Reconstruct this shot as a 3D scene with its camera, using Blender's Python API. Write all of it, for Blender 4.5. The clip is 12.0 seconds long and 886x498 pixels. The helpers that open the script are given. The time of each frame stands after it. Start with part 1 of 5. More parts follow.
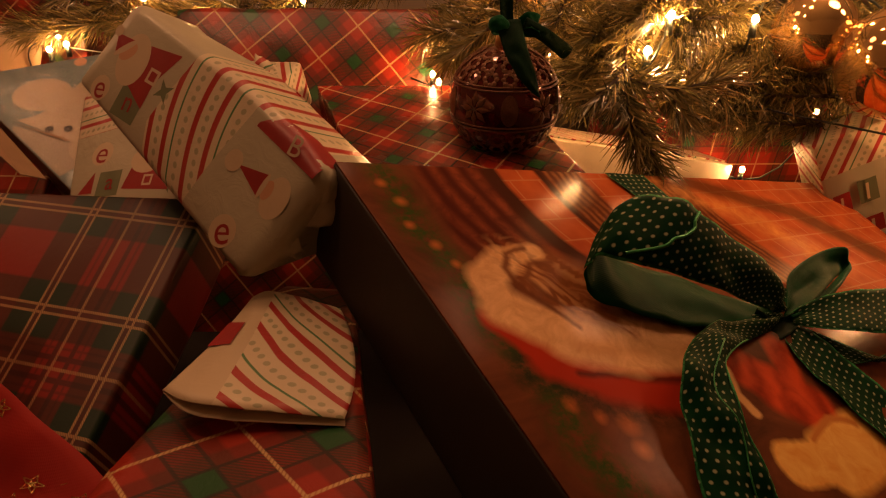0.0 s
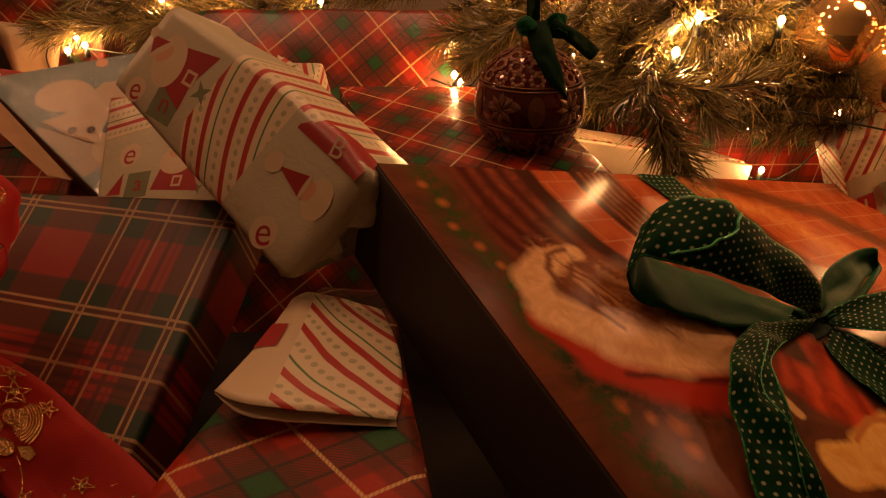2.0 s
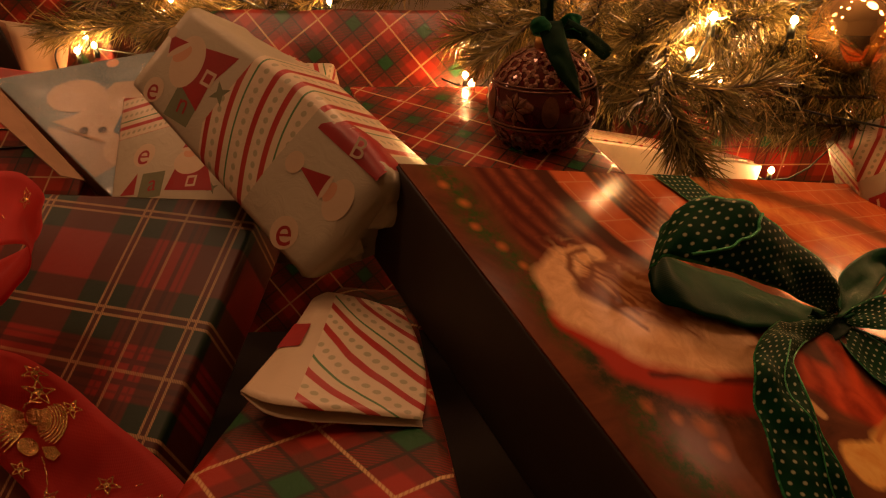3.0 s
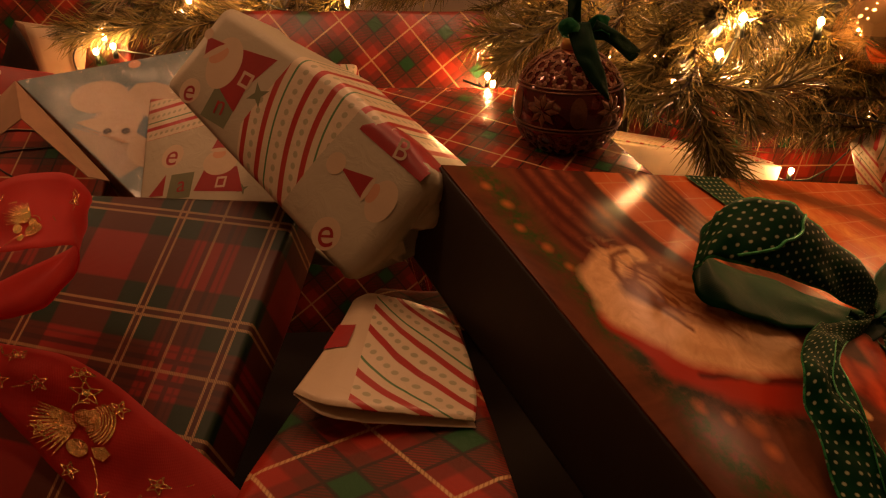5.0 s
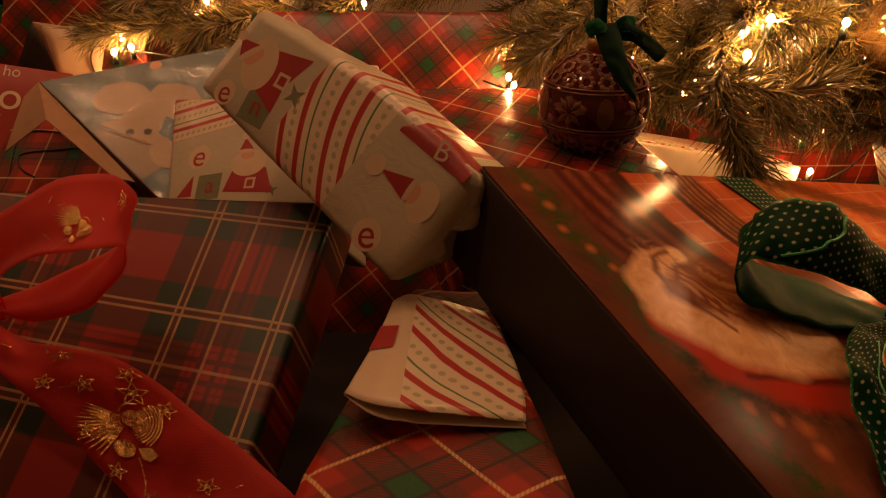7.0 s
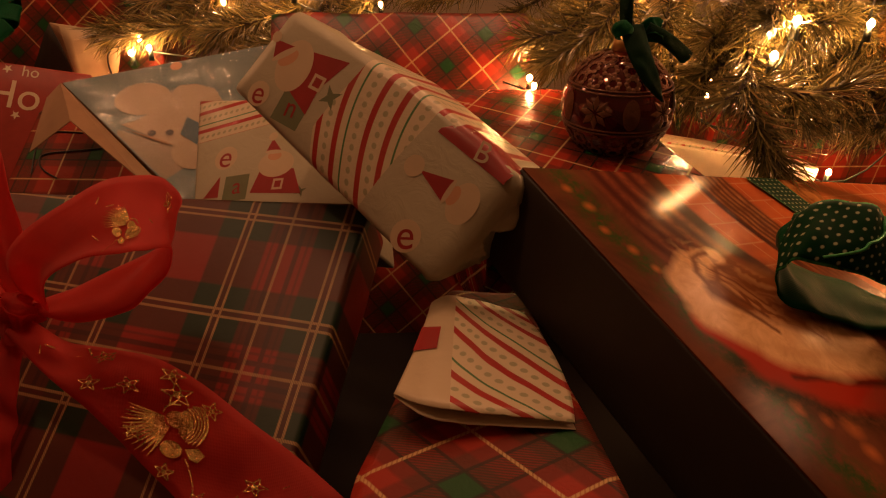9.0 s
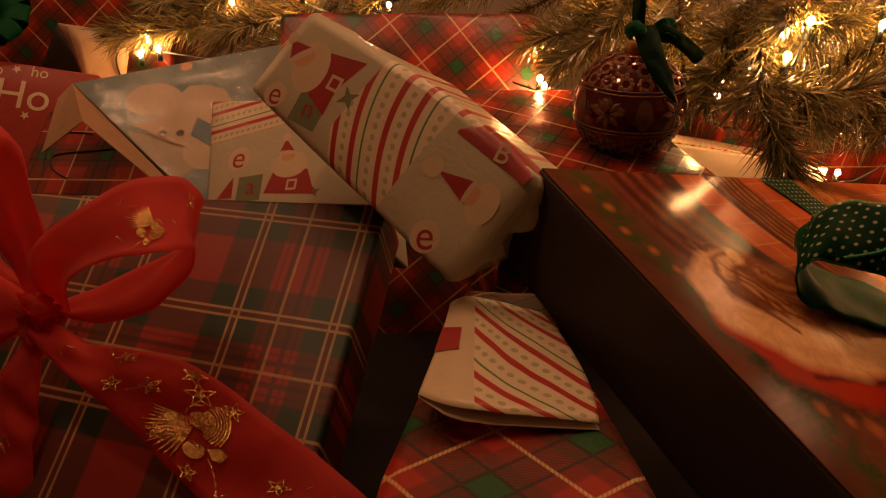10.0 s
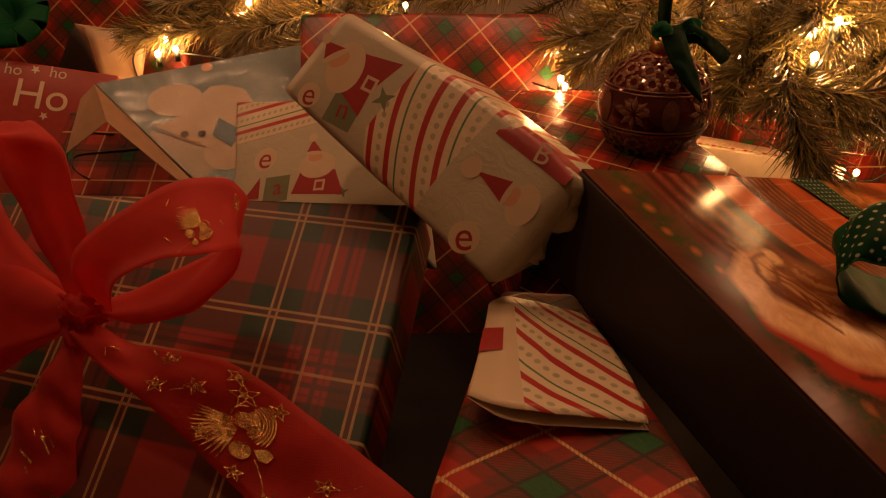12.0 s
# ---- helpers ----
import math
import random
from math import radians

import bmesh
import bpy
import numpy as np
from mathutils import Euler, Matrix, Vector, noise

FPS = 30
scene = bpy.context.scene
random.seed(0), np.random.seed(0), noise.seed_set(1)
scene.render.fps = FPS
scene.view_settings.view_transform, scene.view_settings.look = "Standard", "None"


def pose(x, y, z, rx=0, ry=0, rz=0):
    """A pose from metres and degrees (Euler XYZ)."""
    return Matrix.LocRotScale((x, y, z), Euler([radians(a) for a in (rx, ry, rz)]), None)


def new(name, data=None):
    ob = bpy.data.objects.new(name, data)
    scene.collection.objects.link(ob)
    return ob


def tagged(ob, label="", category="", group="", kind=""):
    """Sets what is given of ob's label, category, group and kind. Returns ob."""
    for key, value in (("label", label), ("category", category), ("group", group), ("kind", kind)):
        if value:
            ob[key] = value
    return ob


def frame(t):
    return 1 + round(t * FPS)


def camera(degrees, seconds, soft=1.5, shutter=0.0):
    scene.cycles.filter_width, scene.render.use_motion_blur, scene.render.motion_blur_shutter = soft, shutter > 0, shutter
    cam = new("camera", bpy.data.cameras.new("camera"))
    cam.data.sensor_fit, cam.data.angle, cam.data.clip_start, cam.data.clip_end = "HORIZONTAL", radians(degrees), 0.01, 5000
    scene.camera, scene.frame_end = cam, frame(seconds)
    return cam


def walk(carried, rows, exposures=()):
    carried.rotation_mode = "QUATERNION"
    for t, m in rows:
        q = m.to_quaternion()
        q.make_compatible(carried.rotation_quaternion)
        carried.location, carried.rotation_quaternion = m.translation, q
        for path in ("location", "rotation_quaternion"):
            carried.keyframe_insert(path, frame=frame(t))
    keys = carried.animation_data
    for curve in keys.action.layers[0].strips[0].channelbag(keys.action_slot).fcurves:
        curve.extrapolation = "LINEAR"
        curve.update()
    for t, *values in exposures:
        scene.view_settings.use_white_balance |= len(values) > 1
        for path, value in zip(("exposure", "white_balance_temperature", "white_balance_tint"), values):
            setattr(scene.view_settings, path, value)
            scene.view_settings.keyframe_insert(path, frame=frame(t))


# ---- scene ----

cam = camera(68.6, 12.0, soft=1.2)
METRES, EYE, TILT = 0.14, 0.36, -22.0
ROWS = [
    (0.0, 0.0, 0.0, 0.0, 0.0, 0.0, 0.0),
    (0.5, -0.0416, -0.0011, 0.0015, 0.0, -0.006, 0.0),
    (1.0, -0.0835, -0.0019, 0.0025, -0.006, -0.006, 0.01),
    (1.5, -0.1254, -0.0045, 0.0033, 0.006, -0.006, 0.02),
    (2.0, -0.1669, -0.0064, 0.0044, 0.012, 0.012, 0.02),
    (2.5, -0.2093, -0.0077, 0.0053, 0.012, 0.0, 0.02),
    (3.0, -0.2516, -0.0094, 0.0063, 0.012, -0.006, 0.03),
    (5.0, -0.4251, -0.0137, 0.0083, 0.0, 0.05, 0.03),
    (5.5, -0.4676, -0.0150, 0.0093, -0.006, 0.056, 0.04),
    (6.0, -0.5095, -0.0166, 0.0105, -0.006, 0.05, 0.04),
    (6.5, -0.551, -0.0184, 0.0113, -0.006, 0.056, 0.05),
    (7.0, -0.5922, -0.0203, 0.012, -0.012, 0.056, 0.06),
    (9.0, -0.7553, -0.0256, 0.0156, -0.03, 0.088, 0.06),
    (9.5, -0.7952, -0.0270, 0.0164, -0.044, 0.075, 0.07),
    (10.0, -0.836, -0.0291, 0.0179, -0.038, 0.094, 0.07),
    (10.5, -0.8774, -0.0297, 0.0186, -0.044, 0.094, 0.08),
    (11.0, -0.9183, -0.0308, 0.0197, -0.044, 0.1, 0.08),
    (11.5, -0.9593, -0.0320, 0.0198, -0.044, 0.07, 0.09),
    (12.0, -0.9995, -0.0337, 0.0211, -0.044, 0.081, 0.1),
]
walk(cam, [(t, pose(0, 0, EYE, TILT, 0, 0) @ pose(METRES * x, METRES * y, METRES * z, 90 + pitch, roll, yaw)) for t, x, y, z, yaw, pitch, roll in ROWS],
     exposures=[(0.0, 0.1), (12.0, 0.1)])

# ---- light: a dim evening room, lit by the tree's warm bulbs and added lamps ----
world = bpy.data.worlds.new("world")
scene.world = world
world.use_nodes = True
world.node_tree.nodes["Background"].inputs[0].default_value = (1.0, 0.62, 0.35, 1)
world.node_tree.nodes["Background"].inputs[1].default_value = 0.05

WARM = (1.0, 0.450, 0.210)
# bulbs that show, and more added to brighten dark spots: place, watts
BULBS = [
    ((0.167, 0.552, 0.311), 0.20), ((0.186, 0.562, 0.338), 0.12), ((0.039, 0.752, 0.331), 0.15), ((0.277, 0.61, 0.333), 0.18),
    ((0.221, 0.611, 0.281), 0.08), ((-0.011, 0.722, 0.272), 0.22), ((-0.19, 0.945, 0.342), 0.3), ((0.356, 0.752, 0.158), 0.1),
    ((-0.5, 0.885, 0.301), 0.35), ((-0.30, 0.905, 0.36), 0.2), ((0.345, 0.70, 0.372), 0.2), ((0.30, 0.680, 0.262), 0.2),
    ((0.245, 0.66, 0.372), 0.2), ((0.43, 0.69, 0.30), 0.2), ((0.145, 0.64, 0.30), 0.2), ((0.10, 0.74, 0.36), 0.2), ((0.40, 0.700, 0.235), 0.2),
    ((0.52, 0.74, 0.34), 0.2), ((0.105, 0.668, 0.30), 0.2), ((-0.004, 0.735, 0.262), 0.2), ((0.159, 0.660, 0.262), 0.25), ((0.27, 0.66, 0.235), 0.2), ((0.462, 0.575, 0.245), 0.2), ((0.345, 0.62, 0.375), 0.2), ((0.20, 0.75, 0.265), 0.2), ((-0.40, 0.93, 0.345), 0.2),
    ((0.52, 0.600, 0.320), 0.2), ((0.53, 0.560, 0.210), 0.2), ((-0.485, 0.874, 0.291), 0.2), ((-0.512, 0.880, 0.284), 0.2),
]
# unseen lamps added overhead to brighten the gifts and lift the shadows
HIGH = [
    ((-0.45, 0.62, 0.70), 1.0), ((-0.05, 0.66, 0.66), 0.7), ((0.43, 0.57, 0.52), 1.4), ((0.10, 0.52, 0.90), 1.6),
    ((-0.40, 0.30, 1.00), 3.7), ((0.66, 0.45, 0.62), 1.8), ((-0.75, 0.72, 0.62), 0.7),
    ((-0.25, 0.80, 1.40), 3.5), ((0.55, 0.72, 1.30), 3.5), ((0.15, 0.80, 1.75), 4.5),
]


def point_lamp(place, watts, radius):
    lamp = bpy.data.lights.new("unseen_fill_lamp", "POINT")
    lamp.energy, lamp.color, lamp.shadow_soft_size = watts, WARM, radius
    ob = new("unseen_fill_lamp", lamp)
    ob.location = place
    return ob


for place, watts in HIGH:
    point_lamp(place, watts, 0.045)


# ---- node arithmetic ----
class Val:
    """A value in a node tree that can be reckoned with."""

    def __init__(self, tree, out):
        self.tree, self.out = tree, out

    def op(self, kind, *others):
        node = self.tree.nodes.new("ShaderNodeMath")
        node.operation = kind
        for k, v in enumerate((self, *others)):
            if isinstance(v, Val):
                self.tree.links.new(v.out, node.inputs[k])
            else:
                node.inputs[k].default_value = v
        return Val(self.tree, node.outputs[0])

    def __add__(self, o): return self.op("ADD", o)
    def __sub__(self, o): return self.op("SUBTRACT", o)
    def __mul__(self, o): return self.op("MULTIPLY", o)
    def __truediv__(self, o): return self.op("DIVIDE", o)
    def __radd__(self, o): return self.op("ADD", o)
    def __rmul__(self, o): return self.op("MULTIPLY", o)
    def __rsub__(self, o): return (self * -1.0) + o
    def lt(self, o): return self.op("LESS_THAN", o)
    def gt(self, o): return self.op("GREATER_THAN", o)
    def abs(self): return self.op("ABSOLUTE")
    def sin(self): return self.op("SINE")
    def max(self, o): return self.op("MAXIMUM", o)
    def min(self, o): return self.op("MINIMUM", o)
    def sqrt(self): return self.op("SQRT")
    def clip(self): return self.max(0.0).min(1.0)
    def off(self, period, at=0.0): return (self - (at - period / 2)).op("FLOORED_MODULO", period) - period / 2
    def line(self, half, soft=0.0003): return ((half + soft - self.abs()) / (2 * soft)).clip()


def blend(base, top, fac):
    """Colour base under colour top by the value fac; colours are tuples or sockets."""
    tree = fac.tree
    node = tree.nodes.new("ShaderNodeMix")
    node.data_type = "RGBA"
    tree.links.new(fac.out, node.inputs[0])
    for slot, c in ((6, base), (7, top)):
        if isinstance(c, tuple):
            node.inputs[slot].default_value = (*c, 1)
        else:
            tree.links.new(c, node.inputs[slot])
    return node.outputs[2]


class Mat:
    """A node material with its surface coordinates at hand."""

    def __init__(self, name, coord="UV"):
        self.m = bpy.data.materials.new(name)
        self.m.use_nodes = True
        self.t = self.m.node_tree
        self.bsdf = self.t.nodes["Principled BSDF"]
        self.tc = self.t.nodes.new("ShaderNodeTexCoord")
        self.vec = self.tc.outputs[coord]
        sep = self.t.nodes.new("ShaderNodeSeparateXYZ")
        self.t.links.new(self.vec, sep.inputs[0])
        self.x, self.y, self.z = (Val(self.t, o) for o in sep.outputs)

    def noise(self, scale, detail=3.0, rough=0.5, kind="", dist=0.0):
        n = self.t.nodes.new("ShaderNodeTexNoise")
        n.inputs["Scale"].default_value, n.inputs["Detail"].default_value = scale, detail
        n.inputs["Roughness"].default_value, n.inputs["Distortion"].default_value = rough, dist
        self.t.links.new(self.tc.outputs[kind] if kind else self.vec, n.inputs["Vector"])
        return Val(self.t, n.outputs[0])

    def set(self, **kw):
        for key, v in kw.items():
            slot = self.bsdf.inputs[key.replace("_", " ")]
            if isinstance(v, Val):
                self.t.links.new(v.out, slot)
            elif isinstance(v, tuple):
                slot.default_value = (*v, 1)
            elif isinstance(v, (int, float)):
                slot.default_value = v
            else:
                self.t.links.new(v, slot)
        return self

    def bump(self, height, strength, dist=0.002):
        b = self.t.nodes.new("ShaderNodeBump")
        b.inputs["Strength"].default_value, b.inputs["Distance"].default_value = strength, dist
        self.t.links.new(height.out, b.inputs["Height"])
        self.t.links.new(b.outputs[0], self.bsdf.inputs["Normal"])
        return self


def crinkle(k, amount=0.35):
    """Faint creases and waviness of wrapped paper."""
    h = k.noise(9, 2, 0.4, "Object", 0.8) * 3.0 + k.noise(60, 3, 0.6, "Object", 1.5) * 0.35
    return k.bump(h, amount, 0.006)


def plain(name, colour, rough=0.5, metal=0.0, vary=0.25, scale=60.0, **kw):
    k = Mat(name, "Object")
    n = k.noise(scale, 4)
    dark = tuple(c * (1 - vary) for c in colour)
    k.set(Base_Color=blend(dark, colour, (n * 1.6 - 0.3).clip()), Roughness=rough, Metallic=metal, **kw)
    k.bump(k.noise(scale * 4, 3), 0.08, 0.001)
    return k.m


def tartan_paper():
    """A mirrored tartan sett: single line, fine dark lines, double line in a dark band, plain red."""
    k = Mat("tartan_paper")
    u, v = k.x + k.y * 0.088, k.y * (k.x * 0.77 + 1.0)
    su, sv = u.off(0.146, 0.1137), v.off(0.150, 0.0455)

    def both(signed, half, single):
        r = signed.abs()
        band = (r - 0.0355).line(0.019, 0.0008)
        fine = (r - 0.0065).line(0.0017, 0.0005).max((r - 0.0125).line(0.0008, 0.0004) * 0.6)
        fill = (r - half).line(0.0016, 0.0004)
        pale = ((r - half).abs() - 0.0025).line(0.0009, 0.0002).max((signed - single).line(0.0010, 0.0003) * 0.8)
        return band, fine, fill, pale

    bu, fu, du, pu = both(su, 0.0352, 0.0)
    bv, fv, dv, pv = both(sv, 0.0345, 0.0035)
    c = blend((0.25, 0.018, 0.012), (0.085, 0.019, 0.010), bu.max(bv))
    c = blend(c, (0.008, 0.030, 0.015), bu * bv)
    c = blend(c, (0.040, 0.012, 0.010), fu.max(fv) * 0.75)
    c = blend(c, (0.085, 0.012, 0.009), du.max(dv) * 0.7)
    twill = ((u + v) * 3600.0).sin() * 0.25 + 0.75
    c = blend(c, (0.46, 0.29, 0.13), (pu.max(pv) * twill * (k.noise(90, 3) * 0.8 + 0.5)).clip())
    k.set(Base_Color=c, Roughness=0.40 + k.noise(25, 3) * 0.15, Specular_IOR_Level=0.4)
    return crinkle(k, 0.12).m


def plaid_paper(name, period, ou, ov, turn, rough=0.3, crease=0.3, gloss=0.6, lean=90.0):
    k = Mat(name)
    cs, sn = math.cos(turn), math.sin(turn)
    p = (k.x - ou) * cs + (k.y - ov) * sn
    q = (k.y - ov) * math.sin(turn + radians(lean)) + (k.x - ou) * math.cos(turn + radians(lean))
    bp, bq = p.off(period, period / 2).line(0.007, 0.0006), q.off(period, period / 2).line(0.007, 0.0006)
    wp, wq = p.off(period, period / 2).line(0.016, 0.001), q.off(period, period / 2).line(0.016, 0.001)
    hatch = (((p + q) * 2600.0).sin() * 0.5 + 0.5).gt(0.45)
    c = blend((0.34, 0.028, 0.012), (0.16, 0.020, 0.010), wp.max(wq) * 0.8)
    c = blend(c, (0.07, 0.03, 0.014), ((wp * wq) * 0.55 + bp.max(bq) * hatch * 0.8).clip())
    c = blend(c, (0.015, 0.085, 0.022), bp * bq)
    edge = (p.off(period, period / 2).abs() - 0.0072).line(0.0009).max((q.off(period, period / 2).abs() - 0.0072).line(0.0009))
    c = blend(c, (0.02, 0.02, 0.012), edge * 0.75)
    twill = (((p - q) * 2600.0).sin() * 0.5 + 0.5).gt(0.3) * 0.45 + 0.55
    cream = p.off(period).line(0.0009).max(q.off(period).line(0.0009))
    c = blend(c, (0.62, 0.42, 0.19), cream * twill * (k.noise(60, 3) * 0.9 + 0.45).clip())
    k.set(Base_Color=c, Roughness=rough + k.noise(20, 3) * 0.12, Specular_IOR_Level=gloss)
    return crinkle(k, crease).m


def festive_paper(name, layout, period=0.043, base=(0.46, 0.44, 0.32)):
    """Pale paper; layout gives the way across the stripes, the way along them and where they show."""
    k = Mat(name)
    a, b, inside = layout(k)
    red = a.off(period).line(period * 0.056, 0.0002).max(a.off(period, period * 0.60).line(period * 0.056, 0.0002))
    green = a.off(period, period * 0.20).line(period * 0.018, 0.0002)
    row = a.off(period, period * 0.38).abs().min(a.off(period, period * 0.80).abs())
    d = b.off(period * 0.165)
    dots = (row * row + d * d).sqrt().line(period * 0.047, 0.0003)
    c = blend(base, (0.64, 0.56, 0.40), inside)
    c = blend(c, (0.30, 0.32, 0.19), inside * dots * 0.8)
    c = blend(c, (0.38, 0.024, 0.020), inside * red)
    c = blend(c, (0.05, 0.18, 0.06), inside * green)
    k.set(Base_Color=blend(c, (0.34, 0.30, 0.20), (k.noise(30, 3) - 0.45).clip() * 0.5), Roughness=0.34, Specular_IOR_Level=0.5)
    return crinkle(k, 0.25).m


def swept_band(k):
    """A crescent of stripes that curve across the long gift."""
    a = k.x - (((0.076 - k.y).max(0.0) / 0.076).op("POWER", 1.9) * 0.036)
    wave = (k.y * 60.0).sin() * 0.0012
    end = (k.y - 0.074).gt(0.0) * 0.05 + 0.1235
    return a - 0.058, k.y - k.x * 0.25, (k.x + wave).gt(0.0600) * a.gt(0.036) * (k.x + wave - end).lt(0.0)


def corner_band(k):
    a = k.y * 0.96 - k.x * 0.28
    return a, k.x, a.gt(0.056)


def tag_band(k):
    a = (k.x + k.y * 0.95) * 0.72 + (k.y * 70.0).sin() * 0.0022
    return a, (k.x - k.y) * 0.7, k.x.gt(0.0215)


def all_over(k):
    a = k.x * 0.85 + k.y * 0.5
    return a, k.y * 0.85 - k.x * 0.5, k.x.gt(-9.0)


def end_band(k):
    a = k.x * 0.80 - k.y * 0.60
    return a, k.y * 0.80 + k.x * 0.60, k.y.gt(-0.036)


def nowhere(k):
    return k.x, k.y, k.x.gt(9.0)


def painted_print():
    """The glossy printed lid of the large box: brick, wood, garland and broad brush-like swathes."""
    k = Mat("painted_print")
    warp = k.noise(28, 4, 0.6, "", 0.6) - 0.5
    wx = k.x + warp * 0.007
    wy = k.y + (k.noise(24, 4, 0.6, "", 0.9) - 0.5) * 0.007

    def oval(cx, cy, rx, ry, deg=0.0, soft=0.12):
        cs, sn = math.cos(radians(deg)), math.sin(radians(deg))
        p = ((wx - cx) * cs + (wy - cy) * sn) / rx
        q = ((wy - cy) * cs - (wx - cx) * sn) / ry
        return ((1.0 + soft - (p * p + q * q).sqrt()) / (2 * soft)).clip()

    def stroke(x0, y0, x1, y1, r, soft=0.25):
        dx, dy = x1 - x0, y1 - y0
        t = (((wx - x0) * dx + (wy - y0) * dy) / (dx * dx + dy * dy)).clip()
        ex, ey = wx - x0 - t * dx, wy - y0 - t * dy
        return ((r * (1 + soft) - (ex * ex + ey * ey).sqrt()) / (2 * r * soft)).clip()

    def sweep(pts, soft=0.25):
        """A brush sweep through points x, y, radius."""
        out = None
        for (x0, y0, r0), (x1, y1, r1) in zip(pts, pts[1:]):
            m = stroke(x0, y0, x1, y1, (r0 + r1) / 2, soft)
            out = m if out is None else out.max(m)
        return out

    mottle = (k.noise(70, 4, 0.65, "", 0.8) * 1.9 - 0.45).clip()
    c = blend((0.070, 0.028, 0.016), (0.21, 0.068, 0.030), (k.noise(16, 5, 0.6, "", 1.5) * 2.2 - 0.6).clip())
    # planks, drapery and brickwork that bow away to the back
    bow = k.x - k.y * k.y * 3.4 + (k.noise(20, 3) - 0.5) * 0.006
    back = ((0.092 - wy + (wx - 0.1) * 0.12) / 0.018).clip() * ((wx - 0.045) / 0.008).clip()
    course = (k.y + k.x * 0.06).off(0.019).line(0.0006, 0.0004)
    joint = (bow + ((k.y + k.x * 0.06) / 0.019).op("FLOOR") * 0.013).off(0.026).line(0.0006, 0.0004)
    brick = blend((0.30, 0.050, 0.018), (0.52, 0.13, 0.035), (k.noise(40, 3) * 1.8 - 0.4).clip())
    brick = blend(brick, (0.48, 0.20, 0.08), course.max(joint) * 0.8)
    folds = (bow * 420.0).sin() * 0.5 + 0.5
    drape = blend((0.075, 0.018, 0.012), (0.26, 0.065, 0.028), folds * mottle)
    plank = blend((0.10, 0.028, 0.012), (0.34, 0.13, 0.045), (((bow + (k.noise(30, 3) - 0.5) * 0.01) * 900.0).sin() * 0.5 + 0.5) * mottle)
    zone = blend(drape, brick, bow.gt(0.108))
    zone = blend(zone, (0.055, 0.018, 0.010), (bow - 0.106).line(0.006, 0.002).max((bow - 0.150).line(0.004, 0.0015)))
    zone = blend(zone, plank, (bow - 0.171).line(0.018, 0.003))
    zone = blend(zone, plank, (bow - 0.265).line(0.034, 0.004))
    zone = blend(zone, (0.68, 0.30, 0.08), sweep(((0.27, 0.012, 0.006), (0.34, 0.045, 0.014), (0.40, 0.10, 0.012)), 0.8) * mottle)
    zone = blend(zone, (0.10, 0.040, 0.014), sweep(((0.30, 0.005, 0.008), (0.42, 0.045, 0.012), (0.50, 0.11, 0.014)), 0.5) * 0.8)
    c = blend(c, zone, back.max((bow - 0.19).gt(0.0) * (k.y).lt(0.14)))
    # garland along the edge
    leaf = (k.noise(130, 4, 0.7) * 4.0 - 1.4).clip()
    gar = (wx - 0.022 - wy * 0.17 - (wy * 90.0).sin() * 0.003).line(0.010, 0.007)
    c = blend(c, (0.040, 0.075, 0.016), gar * leaf)
    for bx, by, br in ((0.0217, 0.0173, 0.0026), (0.0275, 0.0332, 0.0028), (0.0250, 0.0524, 0.0024), (0.0345, 0.0677, 0.0026), (0.041, 0.0827, 0.0024), (0.058, 0.172, 0.003), (0.0841, 0.189, 0.0042), (0.0826, 0.202, 0.0034), (0.071, 0.182, 0.0026)):
        c = blend(c, (0.58, 0.17, 0.045), oval(bx, by, br, br, 0, 0.9) * 0.75)
    # scarlet, fleecy white and ochre sweeps
    c = blend(c, (0.030, 0.026, 0.014), sweep(((0.050, 0.150, 0.012), (0.085, 0.172, 0.012), (0.13, 0.19, 0.012)), 0.6) * leaf)
    c = blend(c, (0.40, 0.032, 0.012), sweep(((0.044, 0.120, 0.007), (0.062, 0.148, 0.009), (0.090, 0.163, 0.015), (0.130, 0.178, 0.014)), 0.3))
    c = blend(c, (0.070, 0.018, 0.010), sweep(((0.075, 0.157, 0.002), (0.105, 0.164, 0.002), (0.150, 0.176, 0.003)), 0.8) * 0.8)
    c = blend(c, (0.30, 0.105, 0.035), oval(0.108, 0.108, 0.040, 0.026, 48, 0.25))
    fleece = blend((0.56, 0.30, 0.13), (0.84, 0.54, 0.28), (k.noise(48, 5, 0.65, "", 1.6) * 2.2 - 0.55).clip())
    c = blend(c, fleece, sweep(((0.098, 0.076, 0.004), (0.072, 0.081, 0.009), (0.054, 0.095, 0.011), (0.055, 0.114, 0.013), (0.078, 0.134, 0.016), (0.115, 0.150, 0.015), (0.160, 0.158, 0.011)), 0.28))
    c = blend(c, fleece, sweep(((0.130, 0.137, 0.006), (0.165, 0.148, 0.010)), 0.3))
    tress = (((wx - 0.10) * 0.75 - (wy - 0.10) * 0.66 + (k.noise(26, 3, 0.6, "", 1.0) - 0.5) * 0.05) * 520.0).sin() * 0.5 + 0.5
    hair = oval(0.100, 0.100, 0.038, 0.018, 46, 0.35)
    c = blend(c, (0.66, 0.36, 0.15), hair * (tress * 1.3 - 0.3).clip() * 0.8)
    c = blend(c, (0.11, 0.032, 0.014), hair * (0.9 - tress * 2.0).clip() * 0.55)
    # curls drawn in brown over the white
    c = blend(c, (0.15, 0.050, 0.020), sweep(((0.092, 0.073, 0.0012), (0.077, 0.077, 0.0022), (0.070, 0.087, 0.0020), (0.072, 0.100, 0.0022), (0.082, 0.117, 0.0024), (0.093, 0.132, 0.0008)), 0.7) * 0.85)
